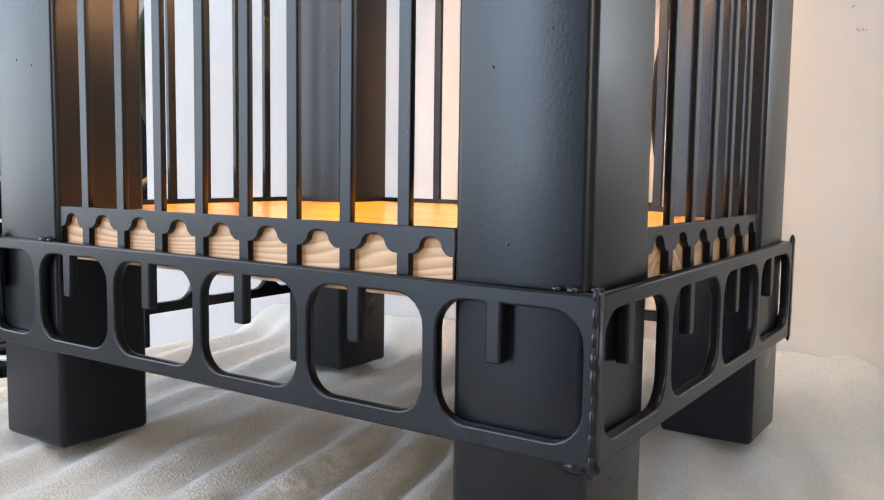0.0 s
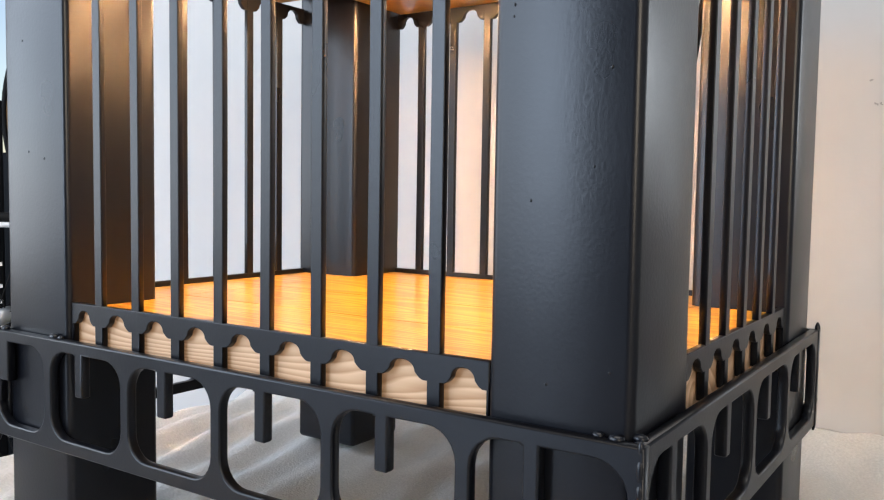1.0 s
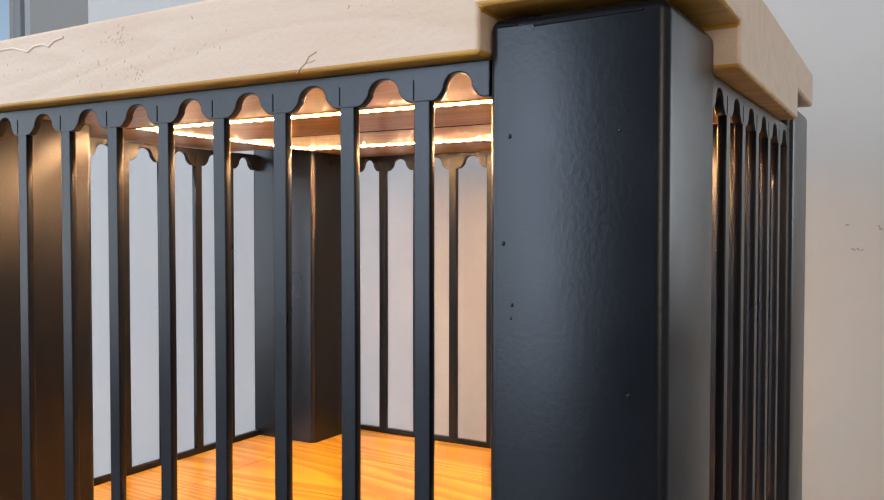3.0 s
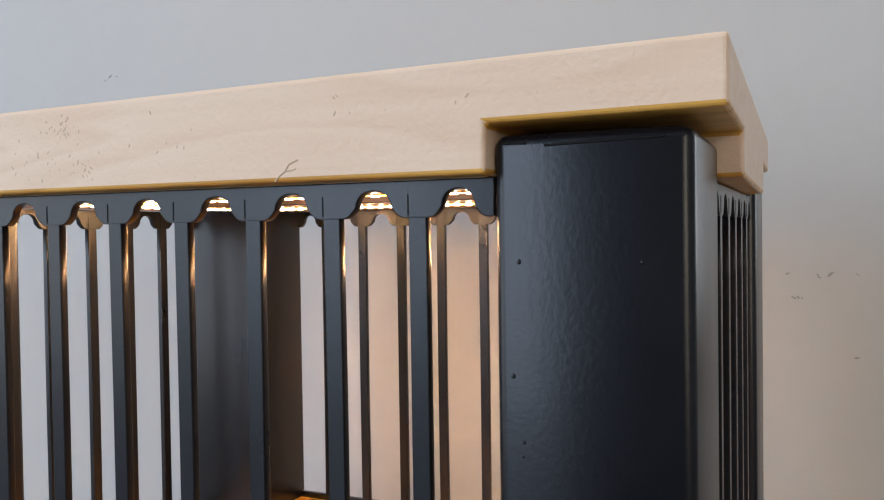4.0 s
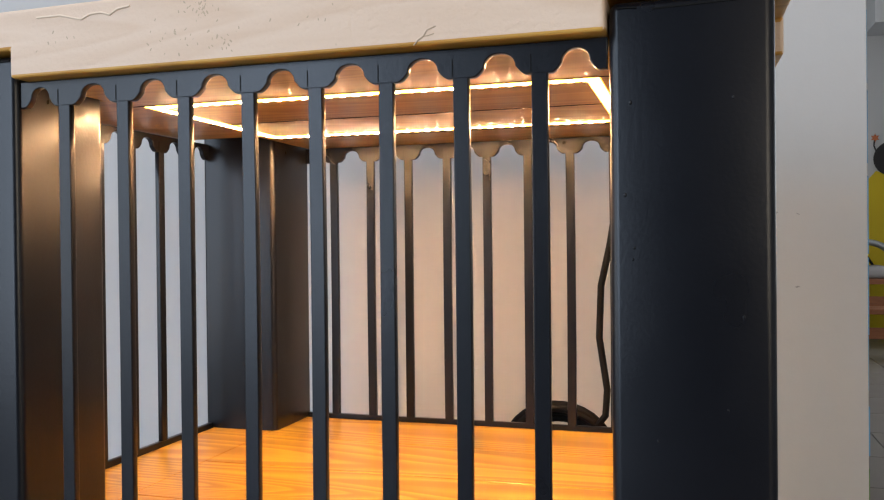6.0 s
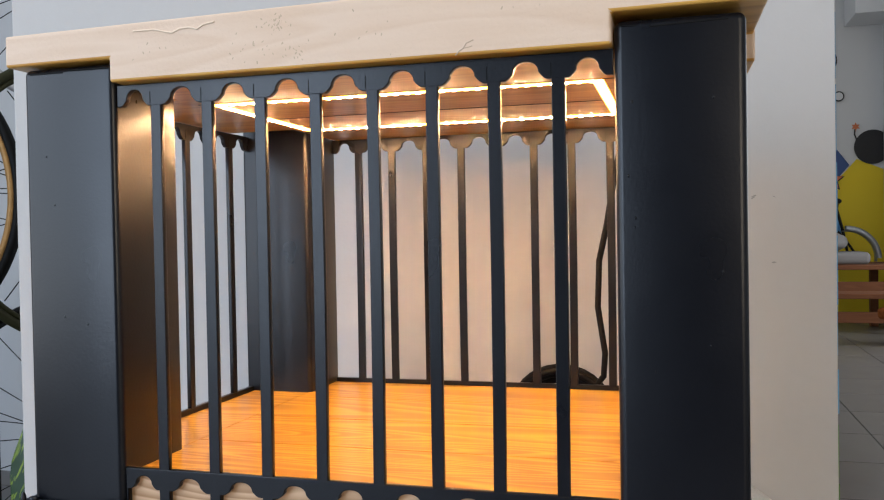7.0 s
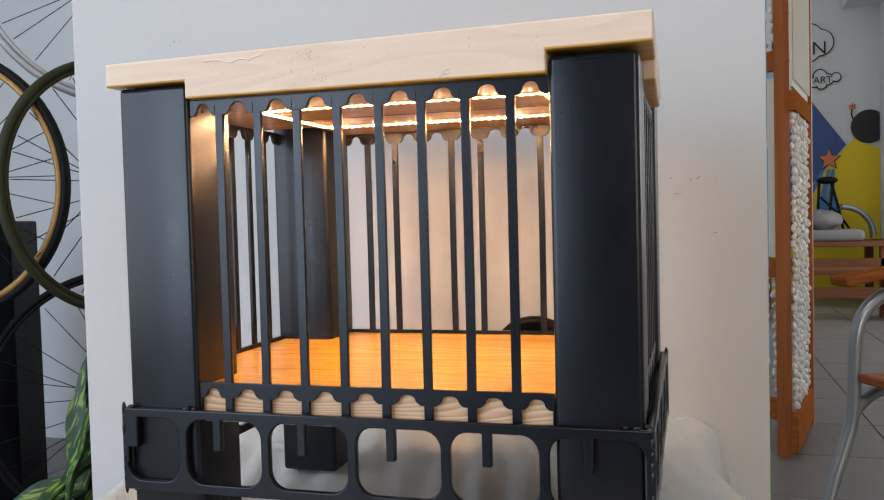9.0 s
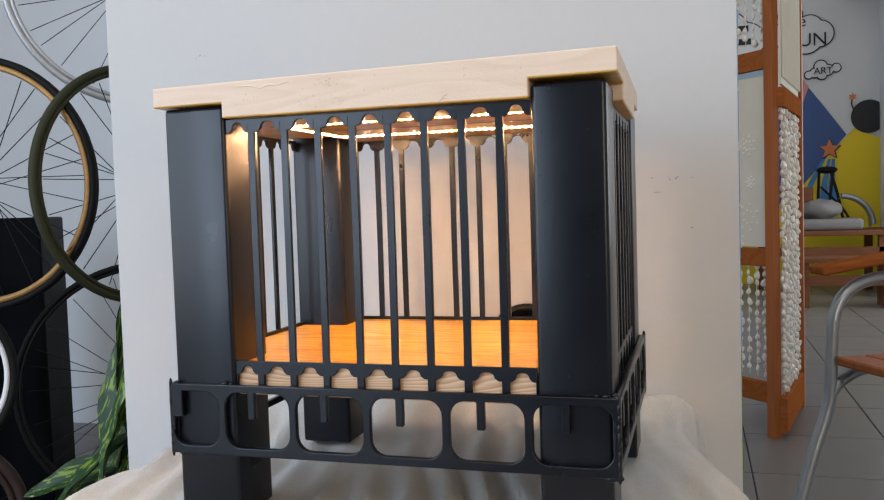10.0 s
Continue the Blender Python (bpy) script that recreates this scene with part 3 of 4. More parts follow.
# window frames
for name, x0, y0, x1, y1, z0, z1 in (("window_1", -2.55, -3.1, -2.51, -0.5, -0.2, 2.35), ("window_4", -2.55, 0.85, -2.51, 1.6, 0.05, 2.2), ("window_2", -2.42, -3.96, -1.48, -3.92, -0.28, 2.3), ("window_3", 1.85, -3.96, 3.65, -3.92, 0.6, 2.45)):
    w = thing(name, "large window with a slim grey metal frame", "window", kind="structure")
    long_x = (x1 - x0) > (y1 - y0)
    n = 4 if not long_x else 2
    for i in range(n + 1):
        k = i / n
        if long_x:
            c = x0 + (x1 - x0) * k
            part("mullion", box((c - 0.02, y0, z0), (c + 0.02, y1, z1), 0.003, 1), STEEL, w)
        else:
            c = y0 + (y1 - y0) * k
            part("mullion", box((x0, c - 0.02, z0), (x1, c + 0.02, z1), 0.003, 1), STEEL, w)
    for z in (z0 + 0.02, 0.95, z1 - 0.02):
        part("transom", box((x0 + 0.002, y0, z - 0.018), (x1 - 0.002, y1, z + 0.018), 0.003, 1), STEEL, w)

# ---- bicycle wheels behind the partition ----
GOLD = material("gold_anodised_rim", (0.40, 0.22, 0.07), 0.5, 0.35, spread=0.35, scale=30, fine=0.3, fine_scale=90)
OLIVE = material("olive_tyre", (0.036, 0.037, 0.018), 0.65, spread=0.2, scale=12, bump=0.1, spec=0.2)
GREY_RIM = material("worn_grey_rim", (0.42, 0.42, 0.43), 0.4, 0.4, spread=0.2, scale=30)
WHITE_RIM = material("white_rim", (0.75, 0.76, 0.78), 0.45, spread=0.06)
BROWN = material("brown_tyre", (0.022, 0.009, 0.006), 0.6, spread=0.2)


def ring_mesh(r, w, t, n=72):
    """A hoop in the x-z plane of radius r, w wide along its axle and t thick."""
    bm = bmesh.new()
    prof = rounded(-w / 2, -t / 2, w / 2, t / 2, min(w, t) * 0.45, 3)
    rows_ = []
    for i in range(n):
        a = 2 * math.pi * i / n
        rows_.append([bm.verts.new(((r + pt) * math.cos(a), pw, (r + pt) * math.sin(a))) for pw, pt in prof])
    m = len(prof)
    for i in range(n):
        for j in range(m):
            bm.faces.new((rows_[i][j], rows_[(i + 1) % n][j], rows_[(i + 1) % n][(j + 1) % m], rows_[i][(j + 1) % m]))
    bmesh.ops.recalc_face_normals(bm, faces=bm.faces[:])
    return bm


SPOKES = {}


def wheel(at, radius, rim, tyre, label, yaw, tilt=0.0, spokes=28, thick=1.0, tyre_t=0.027, rim_t=0.016):
    w = thing("bicycle_wheel", label, "bicycle wheel", at, "bicycle wheels behind the partition")
    w.rotation_euler = (radians(tilt), 0, radians(yaw))
    part("tyre", ring_mesh(radius, 0.030 * thick, tyre_t * thick), tyre, w, smooth=True)
    part("rim", ring_mesh(radius - (tyre_t + rim_t) * 0.465 * thick, 0.024 * thick, rim_t * thick), rim, w, smooth=True)
    hub = bmesh.new()
    bmesh.ops.create_cone(hub, cap_ends=True, segments=16, radius1=0.017, radius2=0.017, depth=0.06, matrix=Matrix.Rotation(radians(90), 4, 'X'))
    part("hub", hub, STEEL, w, smooth=True)
    key = round(radius, 3)
    if key not in SPOKES:
        SPOKES[key] = tube([(0.016, 0, 0), (radius - 0.026, 0, 0)], 0.0012, res=1)
        SPOKES[key].materials.append(RUBBER)
    for i in range(spokes):
        s = part("spoke", SPOKES[key], None, w)
        lean = (1 if i % 2 else -1)
        s.matrix_basis = Matrix.Rotation(2 * math.pi * i / spokes, 4, 'Y') @ Matrix.Translation((0, 0.022 * lean, 0.012 * (1 if i % 4 < 2 else -1))) @ Matrix.Rotation(radians(-4.5 * lean), 4, 'Z')
    return w


wheel((-1.407, 0.882, 0.439), 0.312, GOLD, RUBBER, "bicycle wheel with a gold rim and black tyre", 10, thick=0.85, tyre_t=0.020, rim_t=0.019)
wheel((-1.104, 1.122, 0.430), 0.308, OLIVE, OLIVE, "bicycle wheel with a dull olive tyre", 75, thick=0.72)
wheel((-1.225, 1.315, 1.024), 0.35, GREY_RIM, GREY_RIM, "worn grey bicycle wheel hanging above the others", 38, thick=0.72)
wheel((-1.180, 1.225, -0.134), 0.345, RUBBER, RUBBER, "black bicycle wheel below the olive one", 38, thick=0.6)
wheel((-1.347, 0.609, -0.006), 0.205, WHITE_RIM, RUBBER, "small bicycle wheel with a white rim", 45, spokes=20, thick=0.75)
wheel((-1.336, 0.625, -0.338), 0.19, BROWN, BROWN, "small bicycle wheel with a brown tyre", 45, spokes=20)
for a, b in (((-1.225, 1.315, 1.374), (-1.225, 1.315, CEIL_Z)), ((-1.05, 1.35, 0.2), (-1.02, 1.35, CEIL_Z))):
    t = bar("hanging_wire", [a, b], 0.0012, STEEL)
    tagged(t, "thin steel wire hanging from the ceiling", "wire")

cab = thing("cabinet", "tall black cabinet standing behind the bicycle wheels", "cabinet", (-1.424, 1.105, FLOOR_Z))
cab.rotation_euler = (0, 0, radians(118))
part("body", box((0, 0, 0), (0.27, 0.50, 0.822), 0.006, 2), SPEAKER, cab)
part("plinth", box((0.015, 0.015, -0.0), (0.255, 0.485, 0.03)), RUBBER, cab)

# black upright board with white lettering near the window
WHITE = material("white_lettering", (0.75, 0.75, 0.75), 0.6, spread=0.05)
stand = thing("sign_board", "black upright board with large white letters running upward", "sign", (-1.577, 0.74, FLOOR_Z))
stand.rotation_euler = (0, 0, radians(62))
part("board", box((-0.30, -0.02, 0.0), (0.0, 0.02, 0.93), 0.004, 2), SPEAKER, stand)
part("top_cap", box((-0.29, -0.05, 0.931), (-0.02, 0.05, 0.985), 0.02, 3), STEEL, stand)


def lettering(text, size, m, mat, parent, name="lettering", depth=0.001):
    cu = bpy.data.curves.new(name, 'FONT')
    cu.body, cu.size, cu.extrude = text, size, depth
    ob = bpy.data.objects.new(name, cu)
    scene.collection.objects.link(ob)
    bpy.context.view_layer.update()
    me = bpy.data.meshes.new_from_object(ob.evaluated_get(bpy.context.evaluated_depsgraph_get()))
    bpy.data.objects.remove(ob)
    me.transform(m)
    me.materials.clear()
    me.materials.append(mat)
    return part(name, me, None, parent)


lettering("VERSITY", 0.085, Matrix.Translation((-0.006, -0.0215, 0.27)) @ UP @ Matrix.Rotation(radians(90), 4, 'Z'), WHITE, stand)

# ---- variegated plant beside the partition ----


def leaf_material():
    m = material("variegated_leaf", (0.010, 0.042, 0.010), 0.5, spread=0.3, scale=20)
    nt = m.node_tree
    n, l = nt.nodes, nt.links
    b = n["Principled BSDF"]
    old = b.inputs["Base Color"].links[0].from_socket
    tc = [x for x in n if x.type == 'TEX_COORD'][0]
    mp = n.new("ShaderNodeMapping")
    mp.inputs["Scale"].default_value = (1.0, 0.14, 1.0)
    mp.inputs["Rotation"].default_value = (0, 0, radians(12))
    l.new(tc.outputs["Object"], mp.inputs[0])
    no = n.new("ShaderNodeTexNoise")
    no.inputs["Scale"].default_value, no.inputs["Detail"].default_value = 120, 3
    l.new(mp.outputs[0], no.inputs["Vector"])
    rp = n.new("ShaderNodeValToRGB")
    rp.color_ramp.elements[0].position, rp.color_ramp.elements[1].position = 0.53, 0.62
    l.new(no.outputs[0], rp.inputs[0])
    mx = n.new("ShaderNodeMix")
    mx.data_type = 'RGBA'
    mx.inputs[7].default_value = (0.20, 0.29, 0.02, 1)
    l.new(rp.outputs[0], mx.inputs[0])
    l.new(old, mx.inputs[6])
    l.new(mx.outputs[2], b.inputs["Base Color"])
    return m


LEAF = leaf_material()
STALK = material("green_stalk", (0.06, 0.13, 0.04), 0.5)
POT = material("dark_clay_pot", (0.06, 0.05, 0.045), 0.7)
plant = thing("potted_plant", "leafy plant with green and cream mottled leaves", "plant", (-0.885, 0.92, FLOOR_Z))


def leaf(length, width, bend, twist):
    bm = bmesh.new()
    n, k = 14, 4
    g = []
    for i in range(n + 1):
        u = i / n
        half = width / 2 * math.sin(math.pi * min(1, u * 0.97 + 0.03)) ** 0.75 * (1.15 - 0.35 * u)
        ang = bend * u
        y, z = length * u * math.cos(ang * 0.5), length * u * math.sin(ang * 0.5)
        row = []
        for j in range(-k, k + 1):
            v = j / k
            wob = 0.05 * width * math.sin(u * 17 + j)
            row.append(bm.verts.new((half * v, y, z + abs(v) * half * 0.45 + wob * abs(v))))
        g.append(row)
    for i in range(n):
        for j in range(2 * k):
            bm.faces.new((g[i][j], g[i][j + 1], g[i + 1][j + 1], g[i + 1][j]))
    bmesh.ops.remove_doubles(bm, verts=bm.verts[:], dist=0.0005)
    bm.transform(Matrix.Rotation(twist, 4, 'Y'))
    return bm


bm = bmesh.new()
bmesh.ops.create_cone(bm, cap_ends=True, segments=28, radius1=0.075, radius2=0.105, depth=0.18, matrix=Matrix.Translation((0, 0, 0.09)))
part("pot", bm, POT, plant, smooth=True)
rng = random.Random(12)
LEAVES = (  # height, heading, length, width, pitch
    (0.71, 222, 0.42, 0.070, -74), (0.58, 236, 0.36, 0.075, -66), (0.50, 212, 0.34, 0.072, -74), (0.46, 250, 0.32, 0.080, -48),
    (0.32, 235, 0.30, 0.080, -28), (0.22, 262, 0.28, 0.085, -18), (0.40, 285, 0.30, 0.080, -36), (0.48, 195, 0.30, 0.075, -68),
    (0.28, 195, 0.30, 0.085, -30), (0.56, 262, 0.32, 0.070, -60), (0.36, 225, 0.28, 0.075, -58), (0.24, 215, 0.28, 0.085, -8), (0.30, 245, 0.30, 0.075, -44))
for i, (h, heading, ln, wd, pitch) in enumerate(LEAVES):
    a = radians(heading)
    base = Vector((0.075 * math.cos(a), 0.075 * math.sin(a), h))
    bar("stalk", [(0.02 * math.cos(a), 0.02 * math.sin(a), 0.15), tuple(base * 0.75 + Vector((0, 0, 0.02))), tuple(base)], 0.0045, STALK, plant)
    o = part("leaf", leaf(ln, wd, radians(rng.uniform(-35, -10)), rng.uniform(-0.6, 0.6)), LEAF, plant, smooth=True)
    o.matrix_basis = Matrix.Translation(base) @ Matrix.Rotation(a - math.pi / 2, 4, 'Z') @ Matrix.Rotation(radians(pitch), 4, 'X')

# ---- folding shell screen ----
SHELL = material("white_shell", (0.74, 0.70, 0.63), 0.4, spread=0.12, scale=60)
CLOTH = material("cream_cloth", (0.66, 0.62, 0.53), 0.85, spread=0.06, scale=20, bump=0.2, bump_scale=300)
TRIM = material("pale_blue_trim", (0.35, 0.45, 0.55), 0.6)
Z_SC = 1.35
shade = thing("folding_screen", "reddish wooden folding screen hung with white shell strings", "folding screen", (0.002, 0, -0.005))


def shell_mesh():
    bm = bmesh.new()
    bmesh.ops.create_icosphere(bm, subdivisions=2, radius=1)
    for v in bm.verts:
        v.co.x *= 0.0085 * (1.1 - 0.35 * v.co.z)
        v.co.y *= 0.005
        v.co.z *= 0.0125
    me = mesh_of("shell", bm, SHELL)
    me.shade_smooth()
    return me


SHELL_MESH = shell_mesh()


def wing(x0, y0, x1, y1, rails, strings, cloths, left_stile=True):
    """One leaf of the screen from post to post; rails: (z0, z1); strings: (z0, z1, columns, per metre)."""
    d = Vector((x1 - x0, y1 - y0, 0))
    ln = d.length
    m = Matrix.Translation((x0, y0, 0)) @ Matrix.Rotation(math.atan2(d.y, d.x), 4, 'Z')

    def put(name, bm, mat, label=""):
        bm.transform(m)
        return part(name, bm, mat, shade, label)

    for a in ((0.0, 0.036), (ln - 0.036, ln)) if left_stile else ((ln - 0.036, ln),):
        put("stile", box((a[0], -0.016, FLOOR_Z), (a[1], 0.016, Z_SC), 0.002, 1), RED_WOOD)
    e = 0.036 if left_stile else 0.003
    for z0, z1 in rails:
        put("rail", box((e, -0.013, z0), (ln - 0.036, 0.013, z1), 0.002, 1), RED_WOOD_X)
    for z0, z1, mat, kind in cloths:
        b = put("infill_panel", box((e + 0.001, -0.004, z0), (ln - 0.037, 0.004, z1)), mat, "cream cloth infill")
    for z0, z1, cols, pitch in strings:
        rg = random.Random(cols)
        for c in range(cols):
            x = e + (ln - 0.036 - e) * (c + 0.5) / cols
            bm = bmesh.new()
            z, k = z1, 0
            vs, fs = [], []
            cord = box((x - 0.0007, -0.0007, z0), (x + 0.0007, 0.0007, z1))
            s = put("shell_string", cord, SHELL)
            dat = bmesh.new()
            while z > z0:
                mm = Matrix.LocRotScale((x + rg.uniform(-0.003, 0.003), rg.uniform(-0.003, 0.003), z), Euler((rg.uniform(-.3, .3), rg.uniform(-.4, .4), rg.uniform(0, 6))), [rg.uniform(0.75, 1.25)] * 3)
                tmp = bmesh.new()
                tmp.from_mesh(SHELL_MESH)
                tmp.transform(mm)
                me_ = bpy.data.meshes.new("tmp")
                tmp.to_mesh(me_)
                tmp.free()
                dat.from_mesh(me_)
                bpy.data.meshes.remove(me_)
                z -= pitch * rg.uniform(0.8, 1.3)
            dat.transform(m)
            tagged(part("shell_chain", dat, SHELL, s, smooth=True), kind="stuff")


wing(0.575, 2.19, 0.215, 2.59, ((-0.350, -0.282), (0.115, 0.175), (0.775, 0.84), (1.28, 1.35)),
     ((-0.265, 0.115, 13, 0.030), (0.86, 1.28, 13, 0.030)), ((0.18, 0.755, CLOTH, 0),))
wing(0.590, 2.19, 0.700, 2.70, ((-0.45, -0.33), (0.645, 0.71), (1.28, 1.35)),
     ((-0.32, 0.635, 11, 0.025),), ((0.72, 1.28, CLOTH, 0),), False)
# embroidered flowers on the cloth
d = Vector((-0.36, 0.40, 0)).normalized()
FM = Matrix.Translation((0.575, 2.19, 0)) @ Matrix.Rotation(math.atan2(d.y, d.x), 4, 'Z')
rng = random.Random(4)
for u, z, r in ((0.12, 0.525, 0.035), (0.12, 0.28, 0.05), (0.11, 0.40, 0.02), (0.27, 0.50, 0.04), (0.28, 0.30, 0.05), (0.40, 0.45, 0.04), (0.17, 0.20, 0.03), (0.42, 0.24, 0.03)):
    bm = bmesh.new()
    for k in range(14):
        a = 2 * math.pi * k / 14
        rr = r * (0.45 if k % 2 else 0.9)
        bmesh.ops.create_icosphere(bm, subdivisions=1, radius=0.009, matrix=Matrix.LocRotScale((u + rr * math.cos(a), -0.0, z + rr * math.sin(a)), None, (1, 0.75, 1)))
    bm.transform(FM)
    part("shell_flower", bm, SHELL, shade, smooth=True)
bm = box((0.04, -0.006, 0.755), (0.50, 0.006, 0.774))
bm.transform(FM)
part("trim_band", bm, TRIM, shade)
# thread curtain in the second leaf
d2 = Vector((0.11, 0.51, 0))
FM2 = Matrix.Translation((0.590, 2.19, 0)) @ Matrix.Rotation(math.atan2(d2.y, d2.x), 4, 'Z')
for k in range(16):
    x = 0.012 + 0.46 * k / 15
    bm = box((x - 0.006, -0.012, 0.74), (x + 0.006, -0.005, 1.28), 0.002, 1)
    bm.transform(FM2)
    part("curtain_fold", bm, CLOTH, shade)

# ---- mural on the far wall ----
YELLOW = material("yellow_mural_paint", (0.78, 0.58, 0.02), 0.7, spread=0.06, scale=3)
BLUE = material("blue_mural_paint", (0.05, 0.10, 0.26), 0.7, spread=0.08, scale=3)
PINK = material("pink_mural_paint", (0.60, 0.25, 0.25), 0.7)
ORANGE = material("orange_mural_paint", (0.65, 0.20, 0.08), 0.7)
INK = material("black_mural_paint", (0.022, 0.022, 0.024), 0.7, spread=0.4, scale=12)
AZURE = material("azure_mural_paint", (0.06, 0.22, 0.48), 0.7)
mural = thing("mural", "wall mural of yellow and blue triangles, clouds and round bomb", "mural", (0.02, 0, -0.055))


def paint(outline, mat, name, layer=1, holes=()):
    """A flat patch of paint on the far wall, from x-z outline."""
    return part(name, plate([outline, *holes], 0.003, 0.0004, Matrix.Translation((0, MY - 0.002 - 0.0035 * layer, 0)) @ UP, mat, name), None, mural)


paint([(0.2, -0.46), (1.872, -0.46), (1.872, 0.89), (1.66, 0.985), (1.235, 0.50), (0.2, -0.40)], YELLOW, "yellow_field", 1)
paint([(1.235, 1.45), (1.60, 0.935), (1.235, 0.49), (0.7, 0.02), (0.55, 0.5)], BLUE, "blue_triangle", 2)
paint([(1.235, 1.46), (1.29, 1.38), (1.19, 1.10), (1.0, 1.1)], PINK, "pink_wedge", 3)


def disc(cx, cz, r, n=40, sx=1.0):
    return [(cx + sx * r * math.cos(2 * math.pi * i / n), cz + r * math.sin(2 * math.pi * i / n)) for i in range(n)]


bomb = [(x, z) for x, z in disc(1.785, 1.085, 0.148)]
paint([(min(x, 1.870), z) for x, z in bomb], INK, "bomb_body", 4)
paint([(1.645, 1.12), (1.685, 1.165), (1.70, 1.14), (1.66, 1.09)], INK, "bomb_neck", 5)
bar("fuse", [(1.668, MY - 0.012, 1.145), (1.655, MY - 0.012, 1.165), (1.643, MY - 0.012, 1.20), (1.648, MY - 0.012, 1.245)], 0.006, INK, mural)


def star(cx, cz, r, n=5, inner=0.45, turn=90):
    return [(cx + (r if i % 2 == 0 else r * inner) * math.cos(radians(turn + 180 * i / n)), cz + (r if i % 2 == 0 else r * inner) * math.sin(radians(turn + 180 * i / n))) for i in range(2 * n)]


paint(star(1.652, 1.265, 0.038, 6, 0.5), ORANGE, "spark", 4)
paint(star(1.462, 0.805, 0.105), INK, "star_outline", 4)
paint(star(1.458, 0.808, 0.090), ORANGE, "star", 5)
for i, (xa, xb) in enumerate(((1.41, 1.20), (1.455, 1.38), (1.49, 1.47))):
    paint([(xa - 0.012, 0.72), (xa + 0.014, 0.72), ((xa + xb) / 2 + 0.02, 0.5), (xb + 0.08, 0.25), (xb - 0.02, 0.22), ((xa + xb) / 2 - 0.03, 0.5)], AZURE, "tail_stripe", 4)


def cloud(lobes, name):
    """Black outline with a white inside, as merged round lobes."""
    for x, z, r in lobes:
        paint(disc(x, z, r, 28), INK, name + "_outline", 3 + 0.3 * (x % 0.1))
    for x, z, r in lobes:
        paint(disc(x, z, r - 0.011, 28), WALL_BACK, name + "_fill", 5 + 0.3 * (x % 0.1))


cloud(((1.15, 1.86, 0.16), (1.27, 1.82, 0.15), (1.385, 1.85, 0.125), (1.30, 1.91, 0.12), (1.14, 2.03, 0.11)), "cloud")
cloud(((1.34, 1.50, 0.05), (1.39, 1.555, 0.062), (1.45, 1.52, 0.055), (1.52, 1.535, 0.045), (1.40, 1.48, 0.05), (1.29, 1.485, 0.042)), "small_cloud")
cloud(((0.42, 1.86, 0.17), (0.60, 1.92, 0.20), (0.76, 1.84, 0.17)), "cloud")
lettering("FUN", 0.165, Matrix.Translation((1.125, MY - 0.030, 1.745)) @ UP, INK, mural)
lettering("e", 0.14, Matrix.Translation((1.205, MY - 0.030, 1.925)) @ UP, INK, mural)
lettering("ART", 0.085, Matrix.Translation((1.33, MY - 0.030, 1.487)) @ UP, INK, mural)
for z, x0, x1 in ((1.92, 0.50, 0.78), (1.80, 0.52, 0.80)):
    paint([(x0, z), (x1, z), (x1, z + 0.055), (x0, z + 0.055)], INK, "letter_bar", 8)

wall("wall_corner", (1.894, 6.6, FLOOR_Z), (2.02, MY, CEIL_Z), "white corner pier beside the mural")
beam = wall("ceiling_beam", (1.59, MY - 0.5, 2.08), (1.893, MY - 0.003, CEIL_Z), "grey boxed beam under the ceiling")

# ---- wooden benches in the far room ----


def bench(x0, y0, x1, y1, z, label):
    b = thing("bench_table", label, "table", (0.032, 0, 0))
    n = 3
    for i in range(n):
        ya, yb = y0 + (y1 - y0) * i / n, y0 + (y1 - y0) * (i + 1) / n
        part("top_board", box((x0, ya + 0.004, z - 0.035), (x1, yb - 0.004, z), 0.004, 1), DARK_WOOD, b)
    for x in (x0 + 0.08, (x0 + x1) / 2, x1 - 0.08):
        for y in (y0 + 0.06, y1 - 0.06):
            part("leg", box((x - 0.03, y - 0.03, FLOOR_Z), (x + 0.03, y + 0.03, z - 0.036), 0.003, 1), DARK_WOOD, b)
    part("stretcher", box((x0 + 0.05, y0 + 0.03, z - 0.20), (x1 - 0.05, y0 + 0.055, z - 0.125), 0.002, 1), DARK_WOOD, b)


bench(0.75, 6.45, 2.6, 7.15, 0.052, "long low reddish wooden table near the mural")
bench(0.95, 5.75, 2.2, 6.05, -0.112, "low reddish wooden bench before the long table")
CUSHION = material("grey_cushion", (0.18, 0.17, 0.165), 0.85, spread=0.08, bump=0.2, bump_scale=120)
bm = bmesh.new()
bmesh.ops.create_uvsphere(bm, u_segments=28, v_segments=14, radius=1, matrix=Matrix.LocRotScale((1.300, 6.8, 0.222), None, (0.165, 0.15, 0.082)))
for v in bm.verts:
    v.co.z += 0.012 * math.sin(v.co.x * 40) * math.cos(v.co.y * 35)
tagged(part("cushion", bm, CUSHION, smooth=True), "round grey cushion lying on a flat grey cushion", "cushion")
bm = box((1.10, 6.62, 0.0525), (1.60, 6.98, 0.146), 0.035, 4)
tagged(part("flat_cushion", bm, CUSHION, smooth=True), "flat grey cushion lying on the long wooden table", "cushion")
stool = thing("bike_stool", "stool made of black bicycle parts with a grey mudguard", "stool", (1.385, 7.06, 0.052))
bm = bmesh.new()
bmesh.ops.create_uvsphere(bm, u_segments=20, v_segments=10, radius=1, matrix=Matrix.LocRotScale((0, 0, 0.50), None, (0.085, 0.07, 0.032)))
part("saddle", bm, RUBBER, stool, smooth=True)
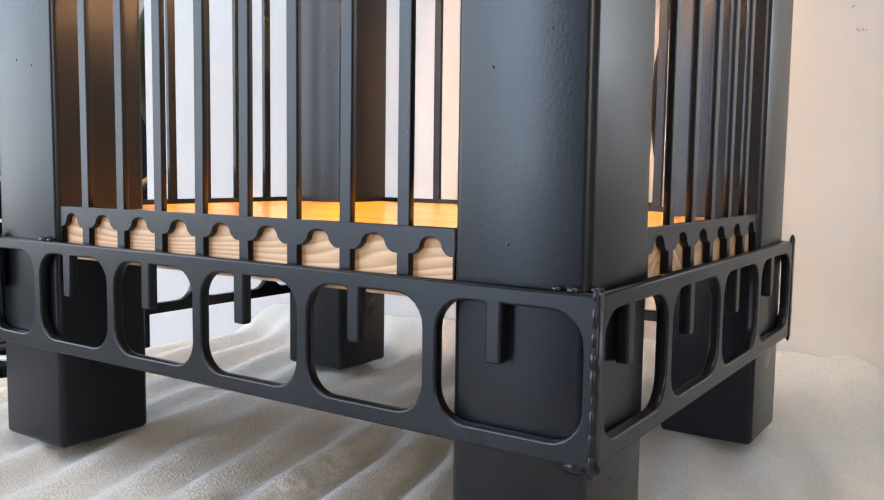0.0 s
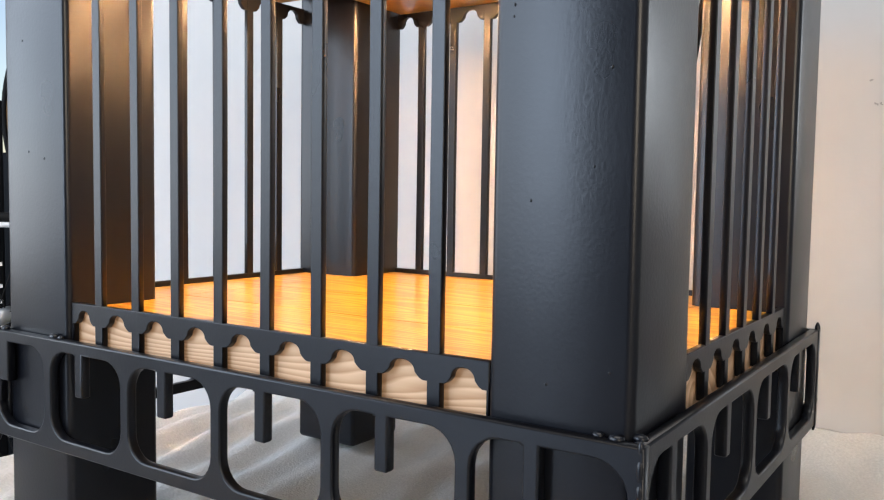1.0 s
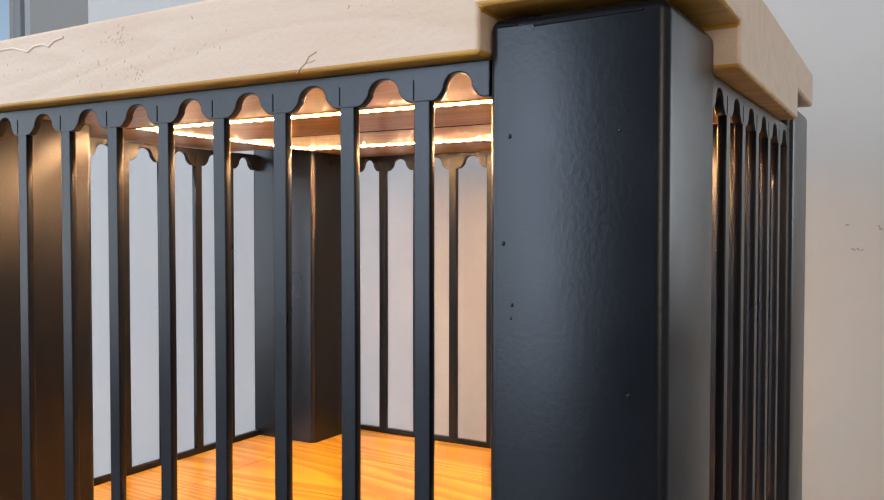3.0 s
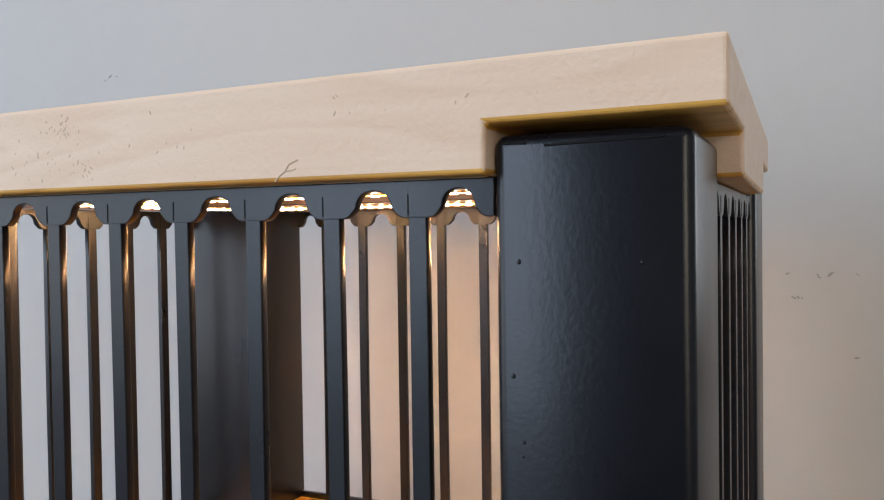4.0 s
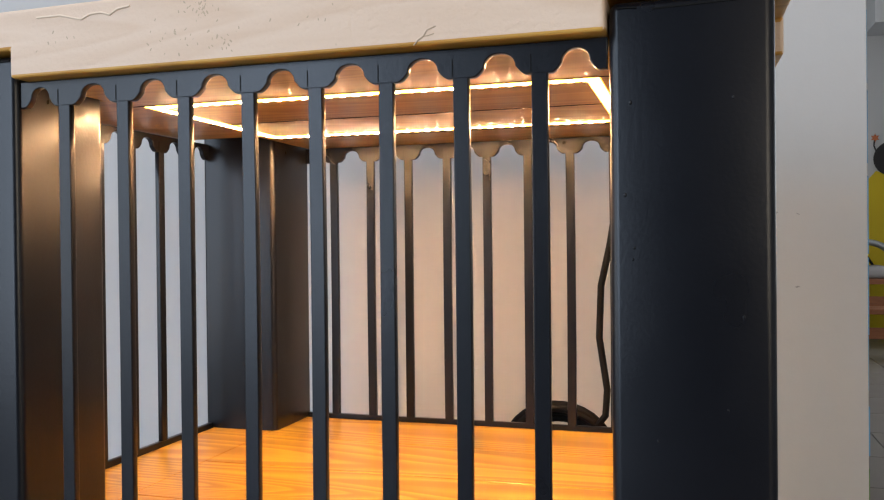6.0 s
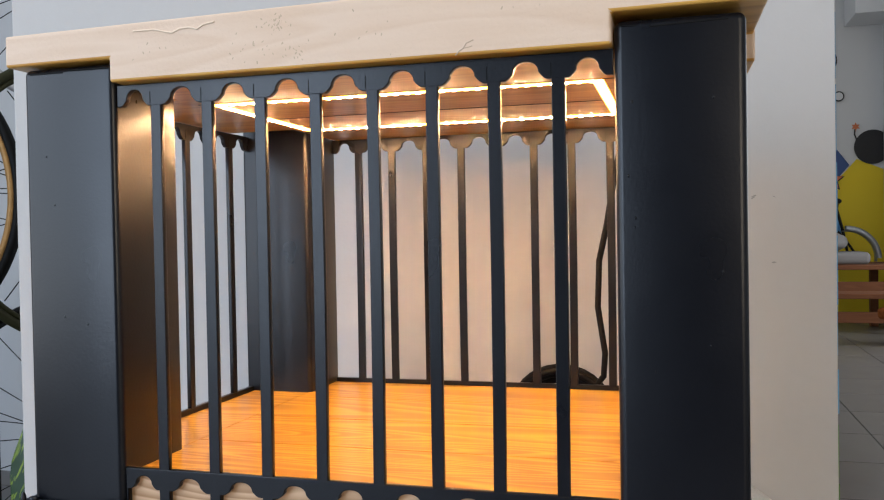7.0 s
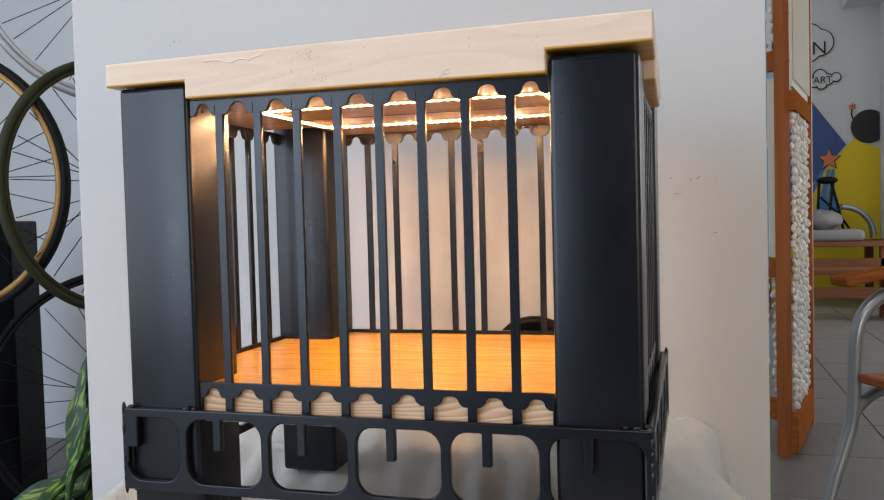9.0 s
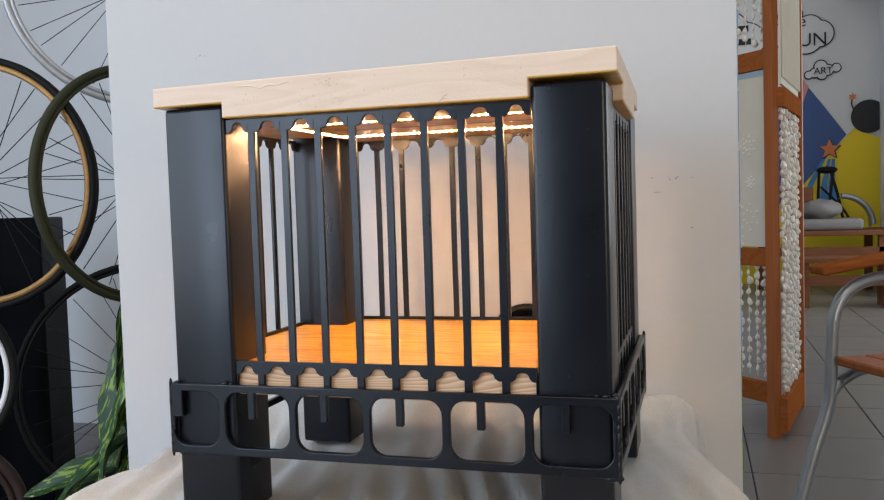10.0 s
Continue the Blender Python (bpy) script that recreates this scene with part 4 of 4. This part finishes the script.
for xa, xb in ((-0.06, -0.08), (0.05, 0.0), (0.03, 0.14)):
    bar("fork", [(xa, 0, 0.49), ((xa + xb) / 2, 0, 0.28), (xb, 0, 0.0)], 0.012, RUBBER, stool)
bar("brace", [(-0.05, 0, 0.36), (0.10, 0, 0.20), (0.20, 0, 0.04)], 0.010, RUBBER, stool)
bm = ring_mesh(0.24, 0.09, 0.048, 48)
bmesh.ops.delete(bm, geom=[v for v in bm.verts if v.co.x < -0.03 or v.co.z < -0.03], context='VERTS')
bm.transform(Matrix.Translation((0.11, 0, 0.035)))
part("mudguard", bm, STEEL, stool, smooth=True)
bm = box((1.08, 7.0, 0.0525), (1.27, 7.12, 0.41), 0.006, 1)
tagged(part("wooden_box", bm, DARK_WOOD), "brown wooden box on the long table", "box")

# ---- steel arm chair ----
chair = thing("arm_chair", "grey tubular steel chair with reddish wooden arm and seat", "chair", (0.623, 1.31, 0))
chair.rotation_euler = (0, 0, radians(28))


def arc(p, q, c, n=8):
    """A smooth bend from p to q pulled towards c."""
    return [tuple((1 - t) ** 2 * a + 2 * t * (1 - t) * b + t * t * e for a, b, e in zip(p, c, q)) for t in [i / n for i in range(n + 1)]]


for dy in (0.0, -0.46):
    fr = [(0.42, dy, 0.150)] + arc((0.14, dy, 0.148), (0.0, dy, 0.02), (0.0, dy, 0.145)) + [(-0.006, dy, -0.118)]
    bar("arm_tube", fr, 0.0150, STEEL, chair)
    bar("leg", [(-0.006, dy, -0.10)] + arc((-0.008, dy, -0.13), (-0.05, dy, -0.25), (-0.02, dy, -0.18), 4) + [(-0.118, dy, FLOOR_Z)], 0.0150, STEEL, chair)
    bar("rear_leg", arc((-0.006, dy, -0.118), (0.10, dy, -0.062), (0.03, dy, -0.07), 5) + [(0.30, dy, -0.06), (0.42, dy, FLOOR_Z)], 0.0150, STEEL, chair)
    pad = box((-0.02, dy - 0.030, 0.164), (0.40, dy + 0.030, 0.186), 0.006, 2)
    pad.transform(Matrix.Rotation(radians(-7), 4, 'Y'))
    part("arm_rest", pad, RED_WOOD_X, chair)
    bar("back_post", [(0.40, dy, -0.06), (0.46, dy, 0.45)], 0.0150, STEEL, chair)
for i in range(5):
    x = -0.008 + 0.075 * i
    part("seat_slat", box((x, -0.44, -0.048), (x + 0.068, -0.02, -0.028), 0.004, 1), RED_WOOD, chair)
for i in range(3):
    part("back_slat", box((0.415 + 0.017 * i, -0.44, 0.12 + 0.11 * i), (0.437 + 0.017 * i, -0.02, 0.20 + 0.11 * i), 0.004, 1), RED_WOOD_X, chair)

# ---- floor tiles ----
TS = 0.44
tile = mesh_of("tile", box((0.0025, 0.0025, -0.0058), (TS - 0.0025, TS - 0.0025, 0.0), 0.0012, 1), TILE)
rest = bmesh.new()
for i in range(-6, 9):
    for j in range(-9, 17):
        x, y = 0.47 + TS * i, 2.24 + TS * (j - 3)
        if x < -2.48 or x + TS > 4.0 or y < -3.9 or y + TS > 9:
            continue
        if -2 <= i <= 4 and 0 <= j <= 14:
            o = part("floor_tile", tile, None, floor)
            o.location = (x, y, FLOOR_Z)
        else:
            box((x + 0.0025, y + 0.0025, FLOOR_Z - 0.0058), (x + TS - 0.0025, y + TS - 0.0025, FLOOR_Z), bm=rest)
tagged(part("floor_tiles", rest, TILE, floor), kind="stuff")
